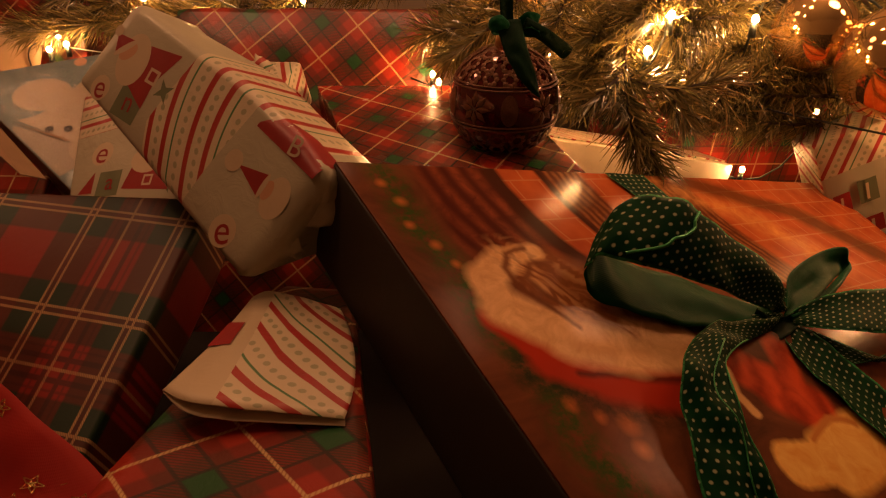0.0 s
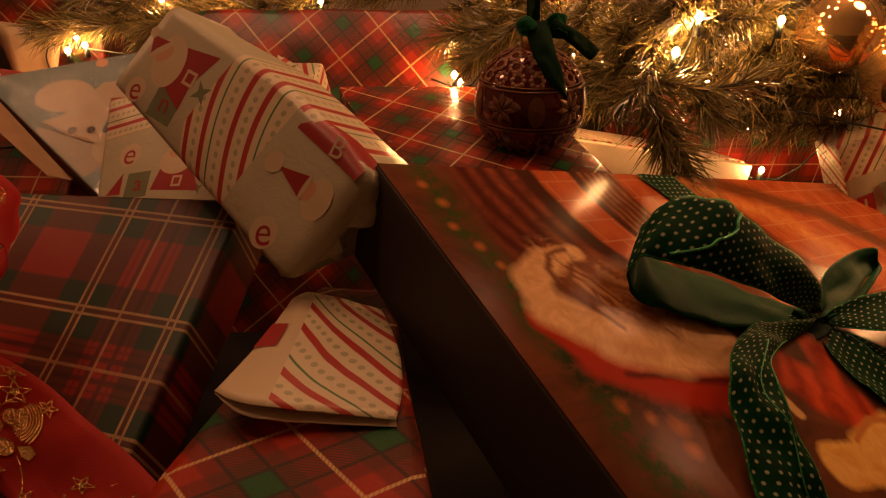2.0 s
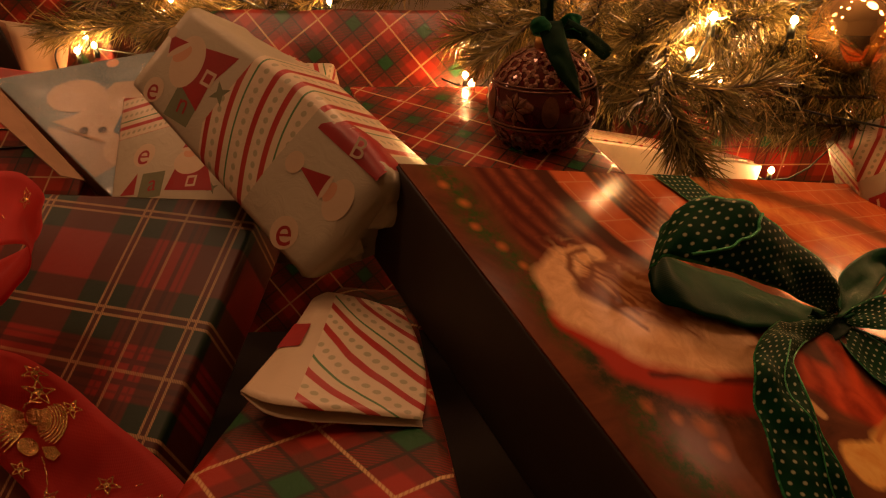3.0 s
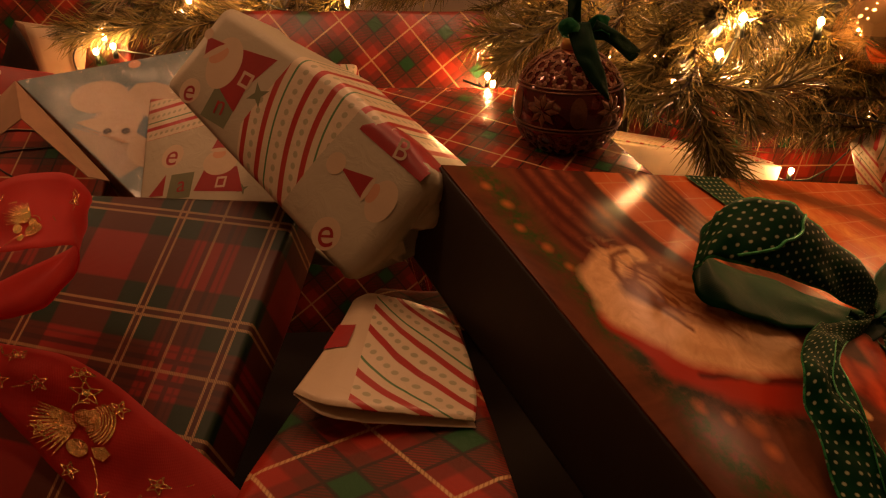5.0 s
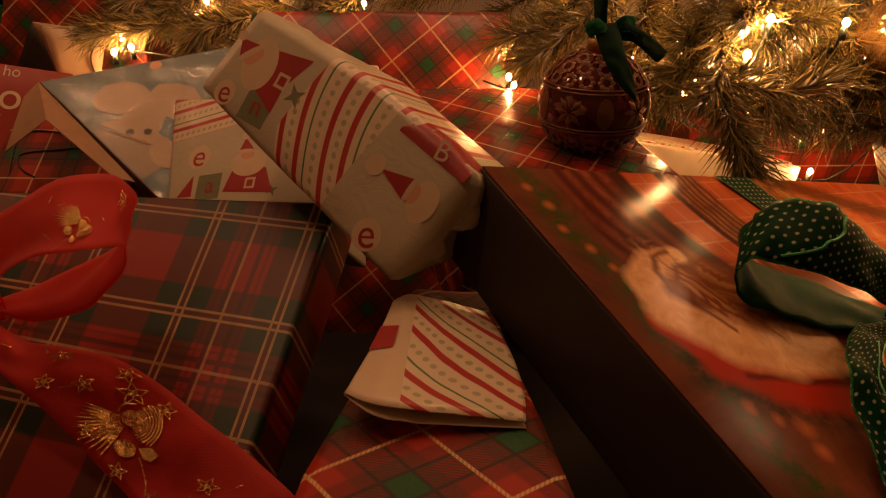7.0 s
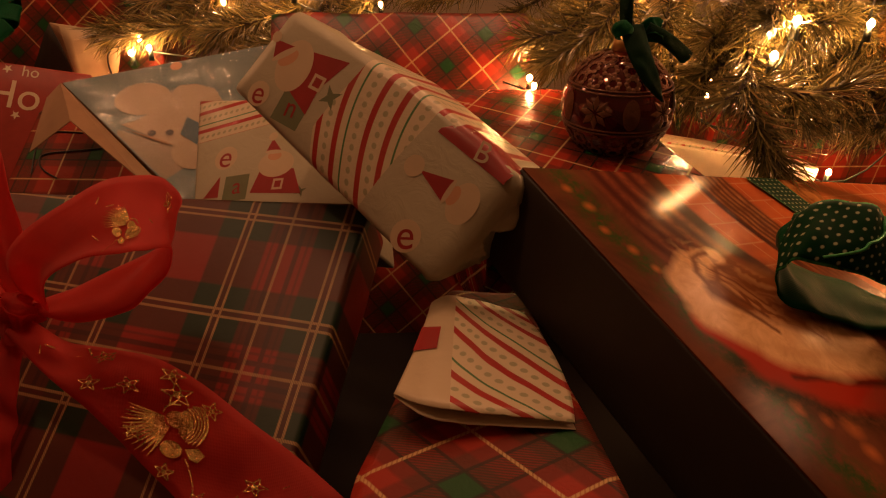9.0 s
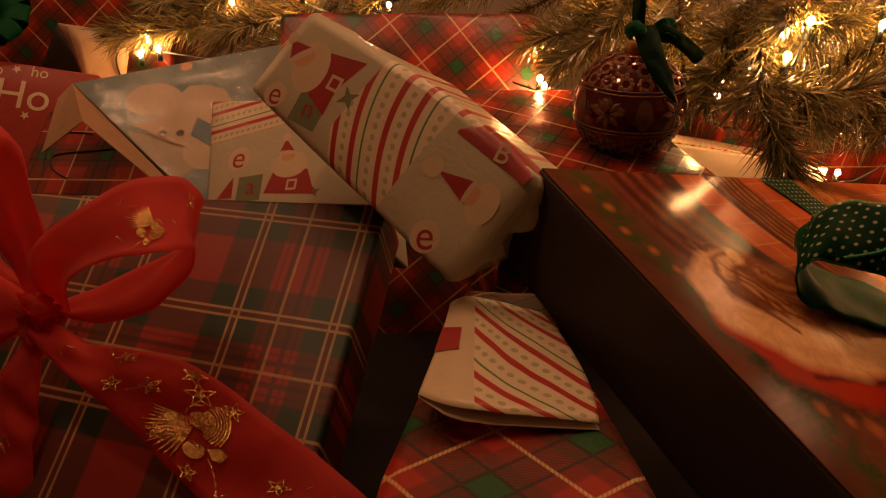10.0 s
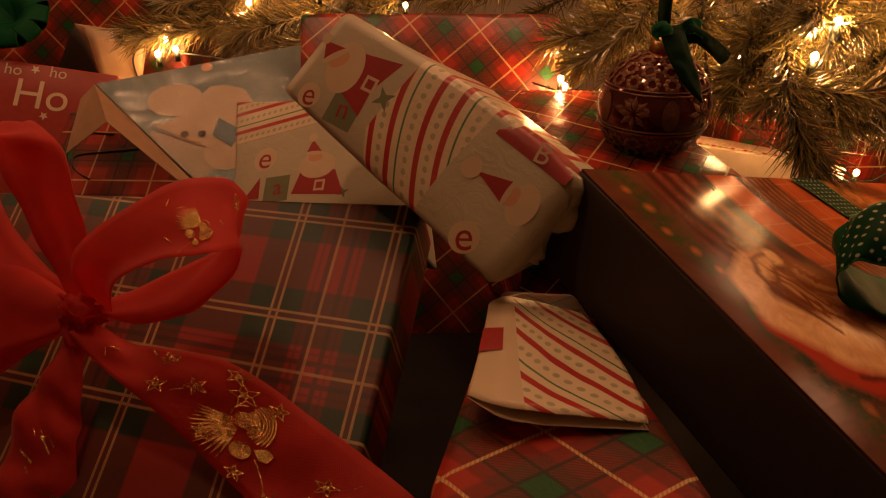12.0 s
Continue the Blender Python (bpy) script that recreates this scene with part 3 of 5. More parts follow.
class Parcel:
    """A soft wrapped parcel along x: flat front at z = 0, a rounded ridge and a top that slopes back."""

    X0, X1 = -0.014, 0.189

    def profile(self, x):
        """Points (s, y, z) round the parcel at x; s runs along the paper and equals y on the front."""
        f = min(1.0, max(0.0, (x + 0.01) / 0.11))
        ridge = 0.0675 + 0.0125 * f - 0.004 * max(0.0, (x - 0.165) / 0.024)
        back = 0.075 + 0.0145 * min(1.0, max(0.0, x / 0.08))
        r = 0.009
        e = max(0.0, (x - 0.09) / 0.10)
        pts = [(0.004 + 0.034 * e, -0.058), (-0.003 + 0.032 * e, -0.050), (-0.004 + 0.003 * e, -0.006), (-0.0025, -0.0015), (0.001, 0.0)]
        pts += [(0.02, 0.0), (0.04, 0.0), (ridge - r, 0.0)]
        way = math.atan2(-0.045, back - ridge)
        for i in range(1, 6):
            a = math.pi / 2 + (way) * i / 5
            pts.append((ridge - r + r * math.cos(a), -r + r * math.sin(a)))
        y1, z1 = pts[-1]
        pts += [(y1 + (back - y1) * q, z1 + (-0.047 - z1) * q) for q in (0.33, 0.66, 1.0)]
        pts += [(back - 0.004, -0.054), (back - 0.02, -0.062), (0.03 + 0.018 * e, -0.064)]
        out, run = [], 0.0
        for i, (y, z) in enumerate(pts):
            run += math.hypot(y - pts[i - 1][0], z - pts[i - 1][1]) if i else 0.0
            out.append((run, y, z))
        start = next(o[0] - 0.001 for o in out if o[2] == 0.0)
        return [(run - start, y, z) for run, y, z in out]

    def at(self, x, s, lift=0.0):
        p = self.profile(x)
        for (s0, y0, z0), (s1, y1, z1) in zip(p, p[1:]):
            if s0 <= s <= s1:
                q = (s - s0) / (s1 - s0)
                n = Vector((0, -(z1 - z0), y1 - y0)).normalized()
                return Vector((x, y0 + (y1 - y0) * q, z0 + (z1 - z0) * q)) + n * lift
        return Vector((x, p[-1][1], p[-1][2]))

    def mesh(self, n=30):
        bm = bmesh.new()
        lay = bm.loops.layers.uv.new("paper")
        coord, rings = {}, []
        stations = [self.X0 + (self.X1 - self.X0) * i / n for i in range(n + 1)] + [0.1935, 0.1965]
        for k, x in enumerate(stations):
            p, row = self.profile(min(x, self.X1)), []
            tight = (1.0, 0.90, 0.72)[max(0, k - n)]
            for s, y, z in p:
                co = Vector((x, 0.036 + (y - 0.036) * tight, -0.028 + (z + 0.028) * tight))
                if k >= n - 1:
                    co += noise.noise_vector(Vector((x * 60, s * 70, 2.0))) * (0.0012 if k < n else 0.0045)
                vt = bm.verts.new(co)
                coord[vt] = (x, s)
                row.append(vt)
            rings.append(row)
        m = len(rings[0])
        for a, b in zip(rings, rings[1:]):
            for j in range(m):
                bm.faces.new((a[j], a[(j + 1) % m], b[(j + 1) % m], b[j]))
        for row, x in ((rings[0], self.X0), (rings[-1], 0.188)):
            mid = bm.verts.new((x, 0.036, -0.028))
            coord[mid] = (x + 0.03, 0.036)
            for j in range(m):
                bm.faces.new((row[j], row[(j + 1) % m], mid))
        bmesh.ops.recalc_face_normals(bm, faces=bm.faces[:])
        for f in bm.faces:
            for lp in f.loops:
                lp[lay].uv = coord[lp.vert]
        return bm


parcel = Parcel()
long_gift = link_mesh("gift_box", parcel.mesh(), PAPER, None, "long gift in pale paper with red and green stripes", True)
long_gift.matrix_world = M_ROLL
tagged(long_gift, "", "gift", "wrapped gifts")

# ---- small gift behind it ----
M_SMALL = pose(-0.3076, 0.5305, 0.199, 47.9, -4.2, -22.8)
small_gift = gift("gift_box", M_SMALL, 0.17, 0.130, 0.05, -1, PAPER_SMALL, "small gift in pale paper with red and green stripes", bevel=0.003, sag=0.0, skew=-0.36, start=(-0.002, -0.034))

# ---- blue printed box ----
M_SNOW = pose(-0.5004, 0.6864, 0.2717, 25.8, 38.0, -23.3)
blue_box = gift("gift_box", M_SNOW, 0.21, 0.225, 0.03, -1, TAN, "flat box with a film-wrapped pale blue winter print", bevel=0.001, skew=0.35)
bm = wrapped_box(0.209, 0.224, 0.001, -1, 0.0003, skew=0.35)
bmesh.ops.translate(bm, verts=bm.verts[:], vec=(0.0005, 0.0005, 0.0011))
part("lid_print", bm, snow_print(), blue_box, "shiny pale blue winter print", True)


def clear_film():
    """Clear wrapping film: see-through, with sharp glints on its creases."""
    k = Mat("clear_film")
    t = k.t
    tp, gl, mx = t.nodes.new("ShaderNodeBsdfTransparent"), t.nodes.new("ShaderNodeBsdfGlossy"), t.nodes.new("ShaderNodeMixShader")
    gl.inputs["Roughness"].default_value = 0.02
    bp = t.nodes.new("ShaderNodeBump")
    bp.inputs["Strength"].default_value, bp.inputs["Distance"].default_value = 0.6, 0.006
    h = k.noise(22, 3, 0.5, "Object", 1.8) * 2.0 + k.noise(90, 2, 0.5, "Object", 1.0) * 0.25
    t.links.new(h.out, bp.inputs["Height"])
    t.links.new(bp.outputs[0], gl.inputs["Normal"])
    mx.inputs[0].default_value = 0.022
    t.links.new(tp.outputs[0], mx.inputs[1])
    t.links.new(gl.outputs[0], mx.inputs[2])
    t.links.new(mx.outputs[0], t.nodes["Material Output"].inputs[0])
    return k.m


bm = wrapped_box(0.209, 0.224, 0.0006, -1, 0.0002, skew=0.35)
bmesh.ops.translate(bm, verts=bm.verts[:], vec=(0.0005, 0.0005, 0.0042))
part("film", bm, clear_film(), blue_box, "clear creased wrapping film", True)

# ---- plaid gifts at the back ----
gift("gift_box", pose(-0.301, 0.7464, 0.2578, 68, 0.2, 1.5) @ pose(0, -0.29, 0), 0.297, 0.378, 0.10, -1, PLAID_BACK, "tall gift in shiny red plaid paper, leaning back", bevel=0.008, sag=0.003)
gift("gift_box", pose(-0.1368, 0.718, 0.2616, -163.1, 0, 0) , 0.195, 0.19, 0.17, 1, PLAID_FLAT, "flat gift in shiny red plaid paper", bevel=0.003, sag=0.001, skew=0.38)
under_gift = gift("gift_box", pose(-0.560, 0.735, 0.236, -144, 0, 0), 0.150, 0.15, 0.10, 1, PLAID_DARK, "gift in dark red plaid paper with a dark cord", bevel=0.003)
gift("gift_box", pose(-0.86, 0.95, 0.0, 90, 0, 0), 0.36, 0.46, 0.2, -1, PLAID_BACK, "tall gift in red plaid paper with a green bow", bevel=0.004, sag=0.002)

gift("gift_box", pose(0.22, 0.96, 0.248, -168, 0, 6), 0.42, 0.16, 0.20, 1, PLAID_DARK, "wide gift in red plaid paper under the boughs", bevel=0.003, sag=0.001)

# ---- striped gift tucked in behind the long one ----
tucked = gift("gift_box", pose(-0.29, 0.70, 0.262, 25, 0, -18), 0.13, 0.06, 0.05, -1, PAPER_STRIPE, "small gift in striped paper with a ruffled end", bevel=0.006, sag=0.001)
inv = tucked.matrix_world.inverted()
ruffle = Ribbon([inv @ Vector(p) for p in ((-0.198, 0.712, 0.294), (-0.178, 0.706, 0.284), (-0.156, 0.692, 0.262), (-0.130, 0.684, 0.236))],
                [inv @ Vector(p) for p in ((-0.207, 0.692, 0.262), (-0.188, 0.690, 0.252), (-0.172, 0.682, 0.238), (-0.150, 0.676, 0.222))], 0.003, 0.012, 31)
ribbon_part("ruffled_end", ruffle, PAPER_STRIPE, tucked, "crumpled striped paper end", 40)

# ---- white box with a striped top ----
white_box = gift("gift_box", pose(0.1192, 0.6754, 0.2106, 0, 11.3, 19.4) @ pose(0, 0, 0, 0, 0, 0), 0.245, 0.10, 0.14, -1, WHITE, "long cream white box with a striped paper top", bevel=0.0015)
bm = wrapped_box(0.243, 0.085, 0.002, -1, 0.0005)
bmesh.ops.translate(bm, verts=bm.verts[:], vec=(0.001, 0.013, 0.0022))
part("striped_top", bm, PAPER_STRIPE, white_box, "paper with red and cream stripes", True)

# ---- striped gift by the gold balls ----
end_gift = gift("gift_box", pose(0.348, 0.602, 0.2197, 0, -24, 0), 0.17, 0.045, 0.20, -1, PAPER_END, "tipped gift in pale paper with a striped band", bevel=0.003, sag=0.001)

# ---- red lettered box and tan gift bag ----
M_HO = pose(-0.72, 0.825, 0.290, -122, 9.0, 4)
red_box = gift("gift_box", M_HO, 0.175, 0.26, 0.08, 1, REDPAPER, "red gift with white lettering and stars", bevel=0.002)
bag = thing("gift_bag", pose(-0.61, 0.915, 0.25), "cream gift bag with a folded black side, tipped over", "gift bag", "wrapped gifts")


def bag_panel(name, corners, mat, label):
    """A stiff paper panel between corner points in the bag's own space."""
    bm = bmesh.new()
    bm.faces.new([bm.verts.new(p) for p in corners])
    bmesh.ops.subdivide_edges(bm, edges=bm.edges[:], cuts=5, use_grid_fill=True)
    for w in bm.verts:
        w.co.y += 0.004 * noise.noise(w.co * 26)
    ob = part(name, bm, mat, bag, label, True)
    md = ob.modifiers.new("paper", "SOLIDIFY")
    md.thickness, md.offset = 0.0008, 0


bag_panel("front_panel", ((-0.009, 0.0, 0.066), (0.068, 0.012, 0.052), (0.050, 0.0, -0.030), (0.012, -0.012, -0.030)), BAGPAPER, "cream front panel")
bag_panel("gusset", ((-0.027, 0.012, 0.070), (-0.009, 0.0, 0.066), (0.012, -0.012, -0.030), (-0.004, 0.0, 0.020)), TAN, "creased tan gusset")
bag_panel("side_panel", ((-0.027, 0.012, 0.070), (-0.004, 0.0, 0.020), (0.000, 0.0, -0.030), (-0.085, 0.03, -0.010)), BLACK, "black side panel")
bag_panel("back_panel", ((-0.027, 0.014, 0.070), (0.068, 0.05, 0.052), (0.050, 0.05, -0.030), (-0.085, 0.05, -0.030)), BAGPAPER, "cream back panel")
tube("handle", [(0.052, 0.002, -0.010), (0.050, -0.004, 0.020), (0.056, -0.002, 0.036), (0.066, 0.006, 0.040)], 0.0012, INK, bag, "thin black cord handle", 20)

# ---- printed shapes on the papers ----
def figure_print(parent, z, cap, dot, disc, kite=(), buckle=(), leaf=()):
    """A plain printed figure of flat shapes: a red cone with a pale dot, a pale disc and a red kite with a buckle."""
    if kite:
        patch("print_kite", kite, z, RED, parent, "red printed kite shape")
        x, y, r, deg = buckle
        frame_pts = [(-1, -1), (1, -1), (1, 1), (-1, 1)]
        patch("print_buckle", turned(frame_pts, x, y, deg, r), z * 1.6, CREAM, parent, "cream printed square")
        patch("print_buckle_centre", turned(frame_pts, x, y, deg, r * 0.6), z * 1.9, RED, parent, "small red square")
        x, y, r, deg = leaf
        patch("print_leaf", turned(star(0, 0, 1.0, 20, 0.35, 4), x, y, deg, r), z * 0.9, SAGE, parent, "grey green printed leaf")
    x, y, rx, ry, deg = disc
    patch("print_disc", ellipse(x, y, rx, ry, deg), z * 1.4, CREAM, parent, "cream printed disc")
    cx, cy = (cap[0][0] + cap[1][0]) / 2, (cap[0][1] + cap[1][1]) / 2
    tilt = math.degrees(math.atan2(cap[1][1] - cap[0][1], cap[1][0] - cap[0][0]))
    wide = math.hypot(cap[1][0] - cap[0][0], cap[1][1] - cap[0][1])
    patch("print_spot", ellipse(cx + (x - cx) * 0.34, cy + (y - cy) * 0.34, wide * 0.42, wide * 0.26, tilt), z * 1.8, PEACH, parent, "peach printed spot")
    patch("print_cone", cap, z * 2.0, RED, parent, "red printed cone")
    patch("print_brim", ellipse(cx, cy, wide * 0.56, wide * 0.12, tilt), z * 2.3, CREAM, parent, "cream printed brim")
    patch("print_dot", ellipse(*dot), z * 2.4, CREAM, parent, "cream printed dot")


def letter_disc(parent, z, cx, cy, deg, text="e", r=0.0125, mirrored=False):
    patch("print_disc", ellipse(cx, cy, r, r), z, CREAM, parent, "cream printed disc")
    lettering("print_letter", text, r * 2.6, pose(cx, cy, z * 1.6, 180 if mirrored else 0, 0, deg), RED, parent, "red printed letter")


figure_print(long_gift, 0.00014, ((-0.0022, 0.0300), (0.0085, 0.0470), (-0.0110, 0.0420)), (-0.0118, 0.0435, 0.004, 0.004), (0.0155, 0.0365, 0.0145, 0.0185, 18),
             ((0.022, 0.0520), (0.0506, 0.0620), (0.0440, 0.0360), (0.0483, 0.0175), (0.0210, 0.0230)), (0.040, 0.0384, 0.0052, 12), (0.0555, 0.0370, 0.009, 30))
figure_print(long_gift, 0.00014, ((0.1647, 0.0357), (0.1630, 0.0503), (0.1399, 0.0411)), (0.1355, 0.0408, 0.0068, 0.0068), (0.1755, 0.0430, 0.0095, 0.0130, 10))
letter_disc(long_gift, 0.00014, 0.0060, 0.0065, 28, r=0.0090)
letter_disc(long_gift, 0.00014, 0.1610, 0.0070, 38, r=0.0100)
patch("print_square", turned([(-0.012, -0.012), (0.012, -0.012), (0.012, 0.012), (-0.012, 0.012)], 0.036, 0.0145, 12), 0.00010, SAGE, long_gift, "grey green printed square")
lettering("print_letter", "n", 0.020, pose(0.036, 0.0145, 0.0003, 0, 0, 20), RED, long_gift, "red printed letter")


def ridge_patch(low, high, lift, mat, name, label):
    """A printed shape that follows the paper over the ridge; low and high give the paper's run at points x."""
    bm = bmesh.new()
    rows = []
    for i in range(13):
        (x0, a0), (x1, a1) = low[0], low[-1]
        x = x0 + (x1 - x0) * i / 12
        lo = a0 + (a1 - a0) * i / 12
        hi = high[0] + (high[1] - high[0]) * math.sin(math.pi / 2 * min(1.0, i / 7))
        rows.append([bm.verts.new(parcel.at(x, lo + (hi - lo) * j / 8, lift)) for j in range(9)])
    for a, b in zip(rows, rows[1:]):
        for j in range(8):
            bm.faces.new((a[j], a[j + 1], b[j + 1], b[j]))
    return part(name, bm, mat, long_gift, label, True)


ridge_patch(((0.1330, 0.0650), (0.1870, 0.0660)), (0.0680, 0.0900), 0.0003, RED, "print_patch", "red printed patch")
lettering("print_letter", "B", 0.018, pose(0.165, 0.0720, 0.0008, 0, 0, 14), CREAM, long_gift, "cream printed letter")
# loose folded flaps at the end of the long gift
for k, (y0, y1, dz) in enumerate(((0.010, 0.040, -0.006), (0.036, 0.072, -0.012))):
    rb = Ribbon([(0.188, y0, dz), (0.195 + 0.003 * k, (y0 * 2 + y1) / 3, dz - 0.012), (0.192, (y0 + y1 * 2) / 3, dz - 0.024)],
                [(0.189, y1, dz), (0.198, (y0 + y1 * 2) / 3, dz - 0.012), (0.193, (y0 + y1) / 2, dz - 0.024)], 0.002, 0.004, k)
    ribbon_part("end_flap", rb, PAPER_PALE, long_gift, "creased folded paper end", 14)

figure_print(small_gift, 0.00014, ((0.0473, 0.0424), (0.0634, 0.0438), (0.0500, 0.0560)), (0.0495, 0.0580, 0.0042, 0.0042), (0.0610, 0.0320, 0.0175, 0.0125, 4),
             ((0.0475, 0.0270), (0.0800, 0.0285), (0.0940, 0.0060), (0.0440, 0.0040)), (0.0690, 0.0135, 0.0050, 6), (0.0930, 0.0080, 0.006, 10))
letter_disc(small_gift, 0.00014, 0.0069, 0.0359, 4, r=0.0115)
patch("print_square", turned([(-0.012, -0.012), (0.012, -0.012), (0.012, 0.012), (-0.012, 0.012)], 0.028, 0.008, 10), 0.00025, SAGE, small_gift, "grey green printed square")
lettering("print_letter", "a", 0.022, pose(0.029, 0.009, 0.0005, 0, 0, 12), RED, small_gift, "red printed letter")
patch("print_patch", turned([(-0.008, -0.010), (0.007, -0.008), (0.002, 0.012)], 0.006, 0.006, 0), 0.0003, RED, small_gift, "red printed patch")

Z = 0.0013
patch("print_oval", ellipse(0.060, 0.0505, 0.029, 0.020, 74), Z * 1.5, PALE, blue_box, "pale printed oval")
patch("print_figure", [(0.073, 0.012), (0.078, 0.030), (0.077, 0.050), (0.070, 0.075), (0.066, 0.092), (0.074, 0.108), (0.090, 0.120), (0.125, 0.112), (0.150, 0.075), (0.150, 0.040), (0.124, 0.037)], Z, PALE, blue_box, "pale printed round figure")
patch("print_field", [(0.076, 0.006), (0.124, 0.036), (0.150, 0.030), (0.150, 0.002), (0.080, 0.002)], Z * 0.9, PALE_SHADE, blue_box, "greyish printed field")
patch("print_wedge", [(0.0735, 0.0072), (0.1150, 0.0335), (0.1235, 0.0365), (0.1180, 0.0310)], Z * 1.7, TAN, blue_box, "thin brown printed wedge")
patch("print_oval", ellipse(0.1409, 0.0427, 0.019, 0.019, 0), Z * 1.4, PALE, blue_box, "pale printed oval")
for x, y in ((0.099, 0.0288), (0.1086, 0.0433)):
    patch("print_dot", ellipse(x, y, 0.0036, 0.0045), Z * 1.8, INK, blue_box, "black printed dot")
patch("print_square", [(0.1032, 0.0709), (0.1157, 0.0506), (0.1391, 0.0558), (0.1298, 0.0800)], Z * 1.6, BLUE, blue_box, "blue printed square")
patch("print_dot", ellipse(0.0438, 0.1069, 0.005, 0.007), Z, PEACH, blue_box, "peach printed dot")

# the tan flap folded out along the edge of the blue box
inv = M_SNOW.inverted()
for quad in (((-0.497, 0.679, 0.273), (-0.375, 0.594, 0.191), (-0.381, 0.568, 0.203), (-0.46, 0.617, 0.246)), ((-0.497, 0.679, 0.273), (-0.46, 0.617, 0.246), (-0.499, 0.606, 0.218), (-0.507, 0.666, 0.26))):
    bm = bmesh.new()
    bm.faces.new([bm.verts.new(inv @ Vector(p)) for p in quad])
    fl = part("flap", bm, TAN, blue_box, "folded tan card flap")
    sol = fl.modifiers.new("card", "SOLIDIFY")
    sol.thickness, sol.offset = 0.0008, 0

# lettering and stars on the red box
for text, size, x, y in (("Ho", 0.052, 0.092, 0.042), ("ho", 0.020, 0.054, 0.012), ("ho", 0.020, 0.106, 0.009), ("ho", 0.022, 0.046, 0.090), ("ho", 0.030, 0.162, 0.050)):
    lettering("print_word", text, size, pose(x, y, -0.0008, 180, 0, 0), CREAM, red_box, "cream printed word")
for x, y, r in ((0.079, 0.008, 0.006), (0.0995, 0.0659, 0.006), (0.035, 0.050, 0.005), (0.142, 0.035, 0.004), (0.150, 0.100, 0.005)):
    patch("print_star", star(x, y, r, 17), -0.0007, CREAM, red_box, "cream printed star")

# marks on the pale gift by the gold balls: lettering too small to read
for x, y, w, h, mt in ((0.006, -0.056, 0.016, 0.026, RED), (0.030, -0.050, 0.018, 0.024, SAGE), (0.028, -0.090, 0.020, 0.018, RED), (0.065, -0.055, 0.02, 0.03, RED)):
    bm = bmesh.new()
    bm.faces.new([bm.verts.new(p) for p in ((x, -0.0022, y), (x + w, -0.0022, y), (x + w, -0.0022, y - h), (x, -0.0022, y - h))])
    part("print_square", bm, mt, end_gift, "printed square with unreadable marks")
    bm = bmesh.new()
    bm.faces.new([bm.verts.new(p) for p in ((x + w * 0.4, -0.0030, y - h * 0.15), (x + w * 0.55, -0.0030, y - h * 0.15), (x + w * 0.5, -0.0030, y - h * 0.85), (x + w * 0.35, -0.0030, y - h * 0.85))])
    part("print_bar", bm, CREAM, end_gift, "small cream bar")

# ---- folded tag on the low gift ----
tag = thing("gift_tag", pose(0, 0, 0), "folded card tag in striped and pale paper", "gift tag")
leaf = Ribbon([(-0.1285, 0.2515, 0.1885), (-0.1130, 0.2415, 0.1895), (-0.0900, 0.2425, 0.1850), (-0.0660, 0.2440, 0.1810), (-0.0449, 0.2450, 0.1775)],
              [(-0.1125, 0.3420, 0.1900), (-0.1040, 0.3430, 0.1945), (-0.0900, 0.3410, 0.1935), (-0.0770, 0.3380, 0.1915), (-0.0590, 0.3330, 0.1885)], -0.002, 0.0006, 3, 0.095)
bm = leaf.mesh(30, 14)
lay = bm.loops.layers.uv.active
for i, w in enumerate(bm.verts):
    run, across = (i // 15) / 30, (i % 15) / 14
    w.co.x += 0.007 * 4 * across * (1 - across) * max(0.0, (run - 0.6) / 0.4)
for f in bm.faces:
    for lp in f.loops:
        lp[lay].uv.y += 0.0475
front = part("front_leaf", bm, PAPER_CARD, tag, "leaf with red and green stripes and dotted rows", True)
mod = front.modifiers.new("card", "SOLIDIFY")
mod.thickness, mod.offset = 0.0006, 0
under = Ribbon([(-0.1285, 0.2515, 0.1875), (-0.1120, 0.2395, 0.1845), (-0.0880, 0.2415, 0.1790), (-0.0445, 0.2440, 0.1745)],
               [(-0.1115, 0.3410, 0.1870), (-0.1000, 0.3410, 0.1870), (-0.0800, 0.3380, 0.1845), (-0.0580, 0.3340, 0.1830)], 0.0, 0.0006, 5, 0.095)
ribbon_part("back_leaf", under, WHITE, tag, "plain pale inner leaf", 20)
leaf.motif([(-0.012, -0.012), (0.008, -0.009), (0.0085, 0.011), (-0.012, 0.014)], 0.135, 0.56, RED, front, "print_patch", 0.0012)

# ---- red organza bow with gold print ----
red_bow = thing("ribbon_bow", pose(0, 0, 0), "large sheer red ribbon bow with gold glitter print", "bow")
loop = Ribbon([(-0.339, 0.326, 0.201), (-0.338, 0.318, 0.232), (-0.298, 0.315, 0.262), (-0.266, 0.316, 0.275), (-0.247, 0.319, 0.272), (-0.242, 0.321, 0.259), (-0.255, 0.333, 0.239), (-0.281, 0.338, 0.220), (-0.313, 0.332, 0.206), (-0.338, 0.327, 0.197)],
              [(-0.323, 0.316, 0.198), (-0.304, 0.293, 0.227), (-0.273, 0.276, 0.246), (-0.250, 0.272, 0.251), (-0.241, 0.283, 0.249), (-0.242, 0.299, 0.240), (-0.258, 0.308, 0.217), (-0.278, 0.313, 0.200), (-0.307, 0.314, 0.193), (-0.331, 0.319, 0.195)], 0.002, 0.004, 1, 0.05)
ribbon_part("loop", loop, SHEER, red_bow, "", 70)
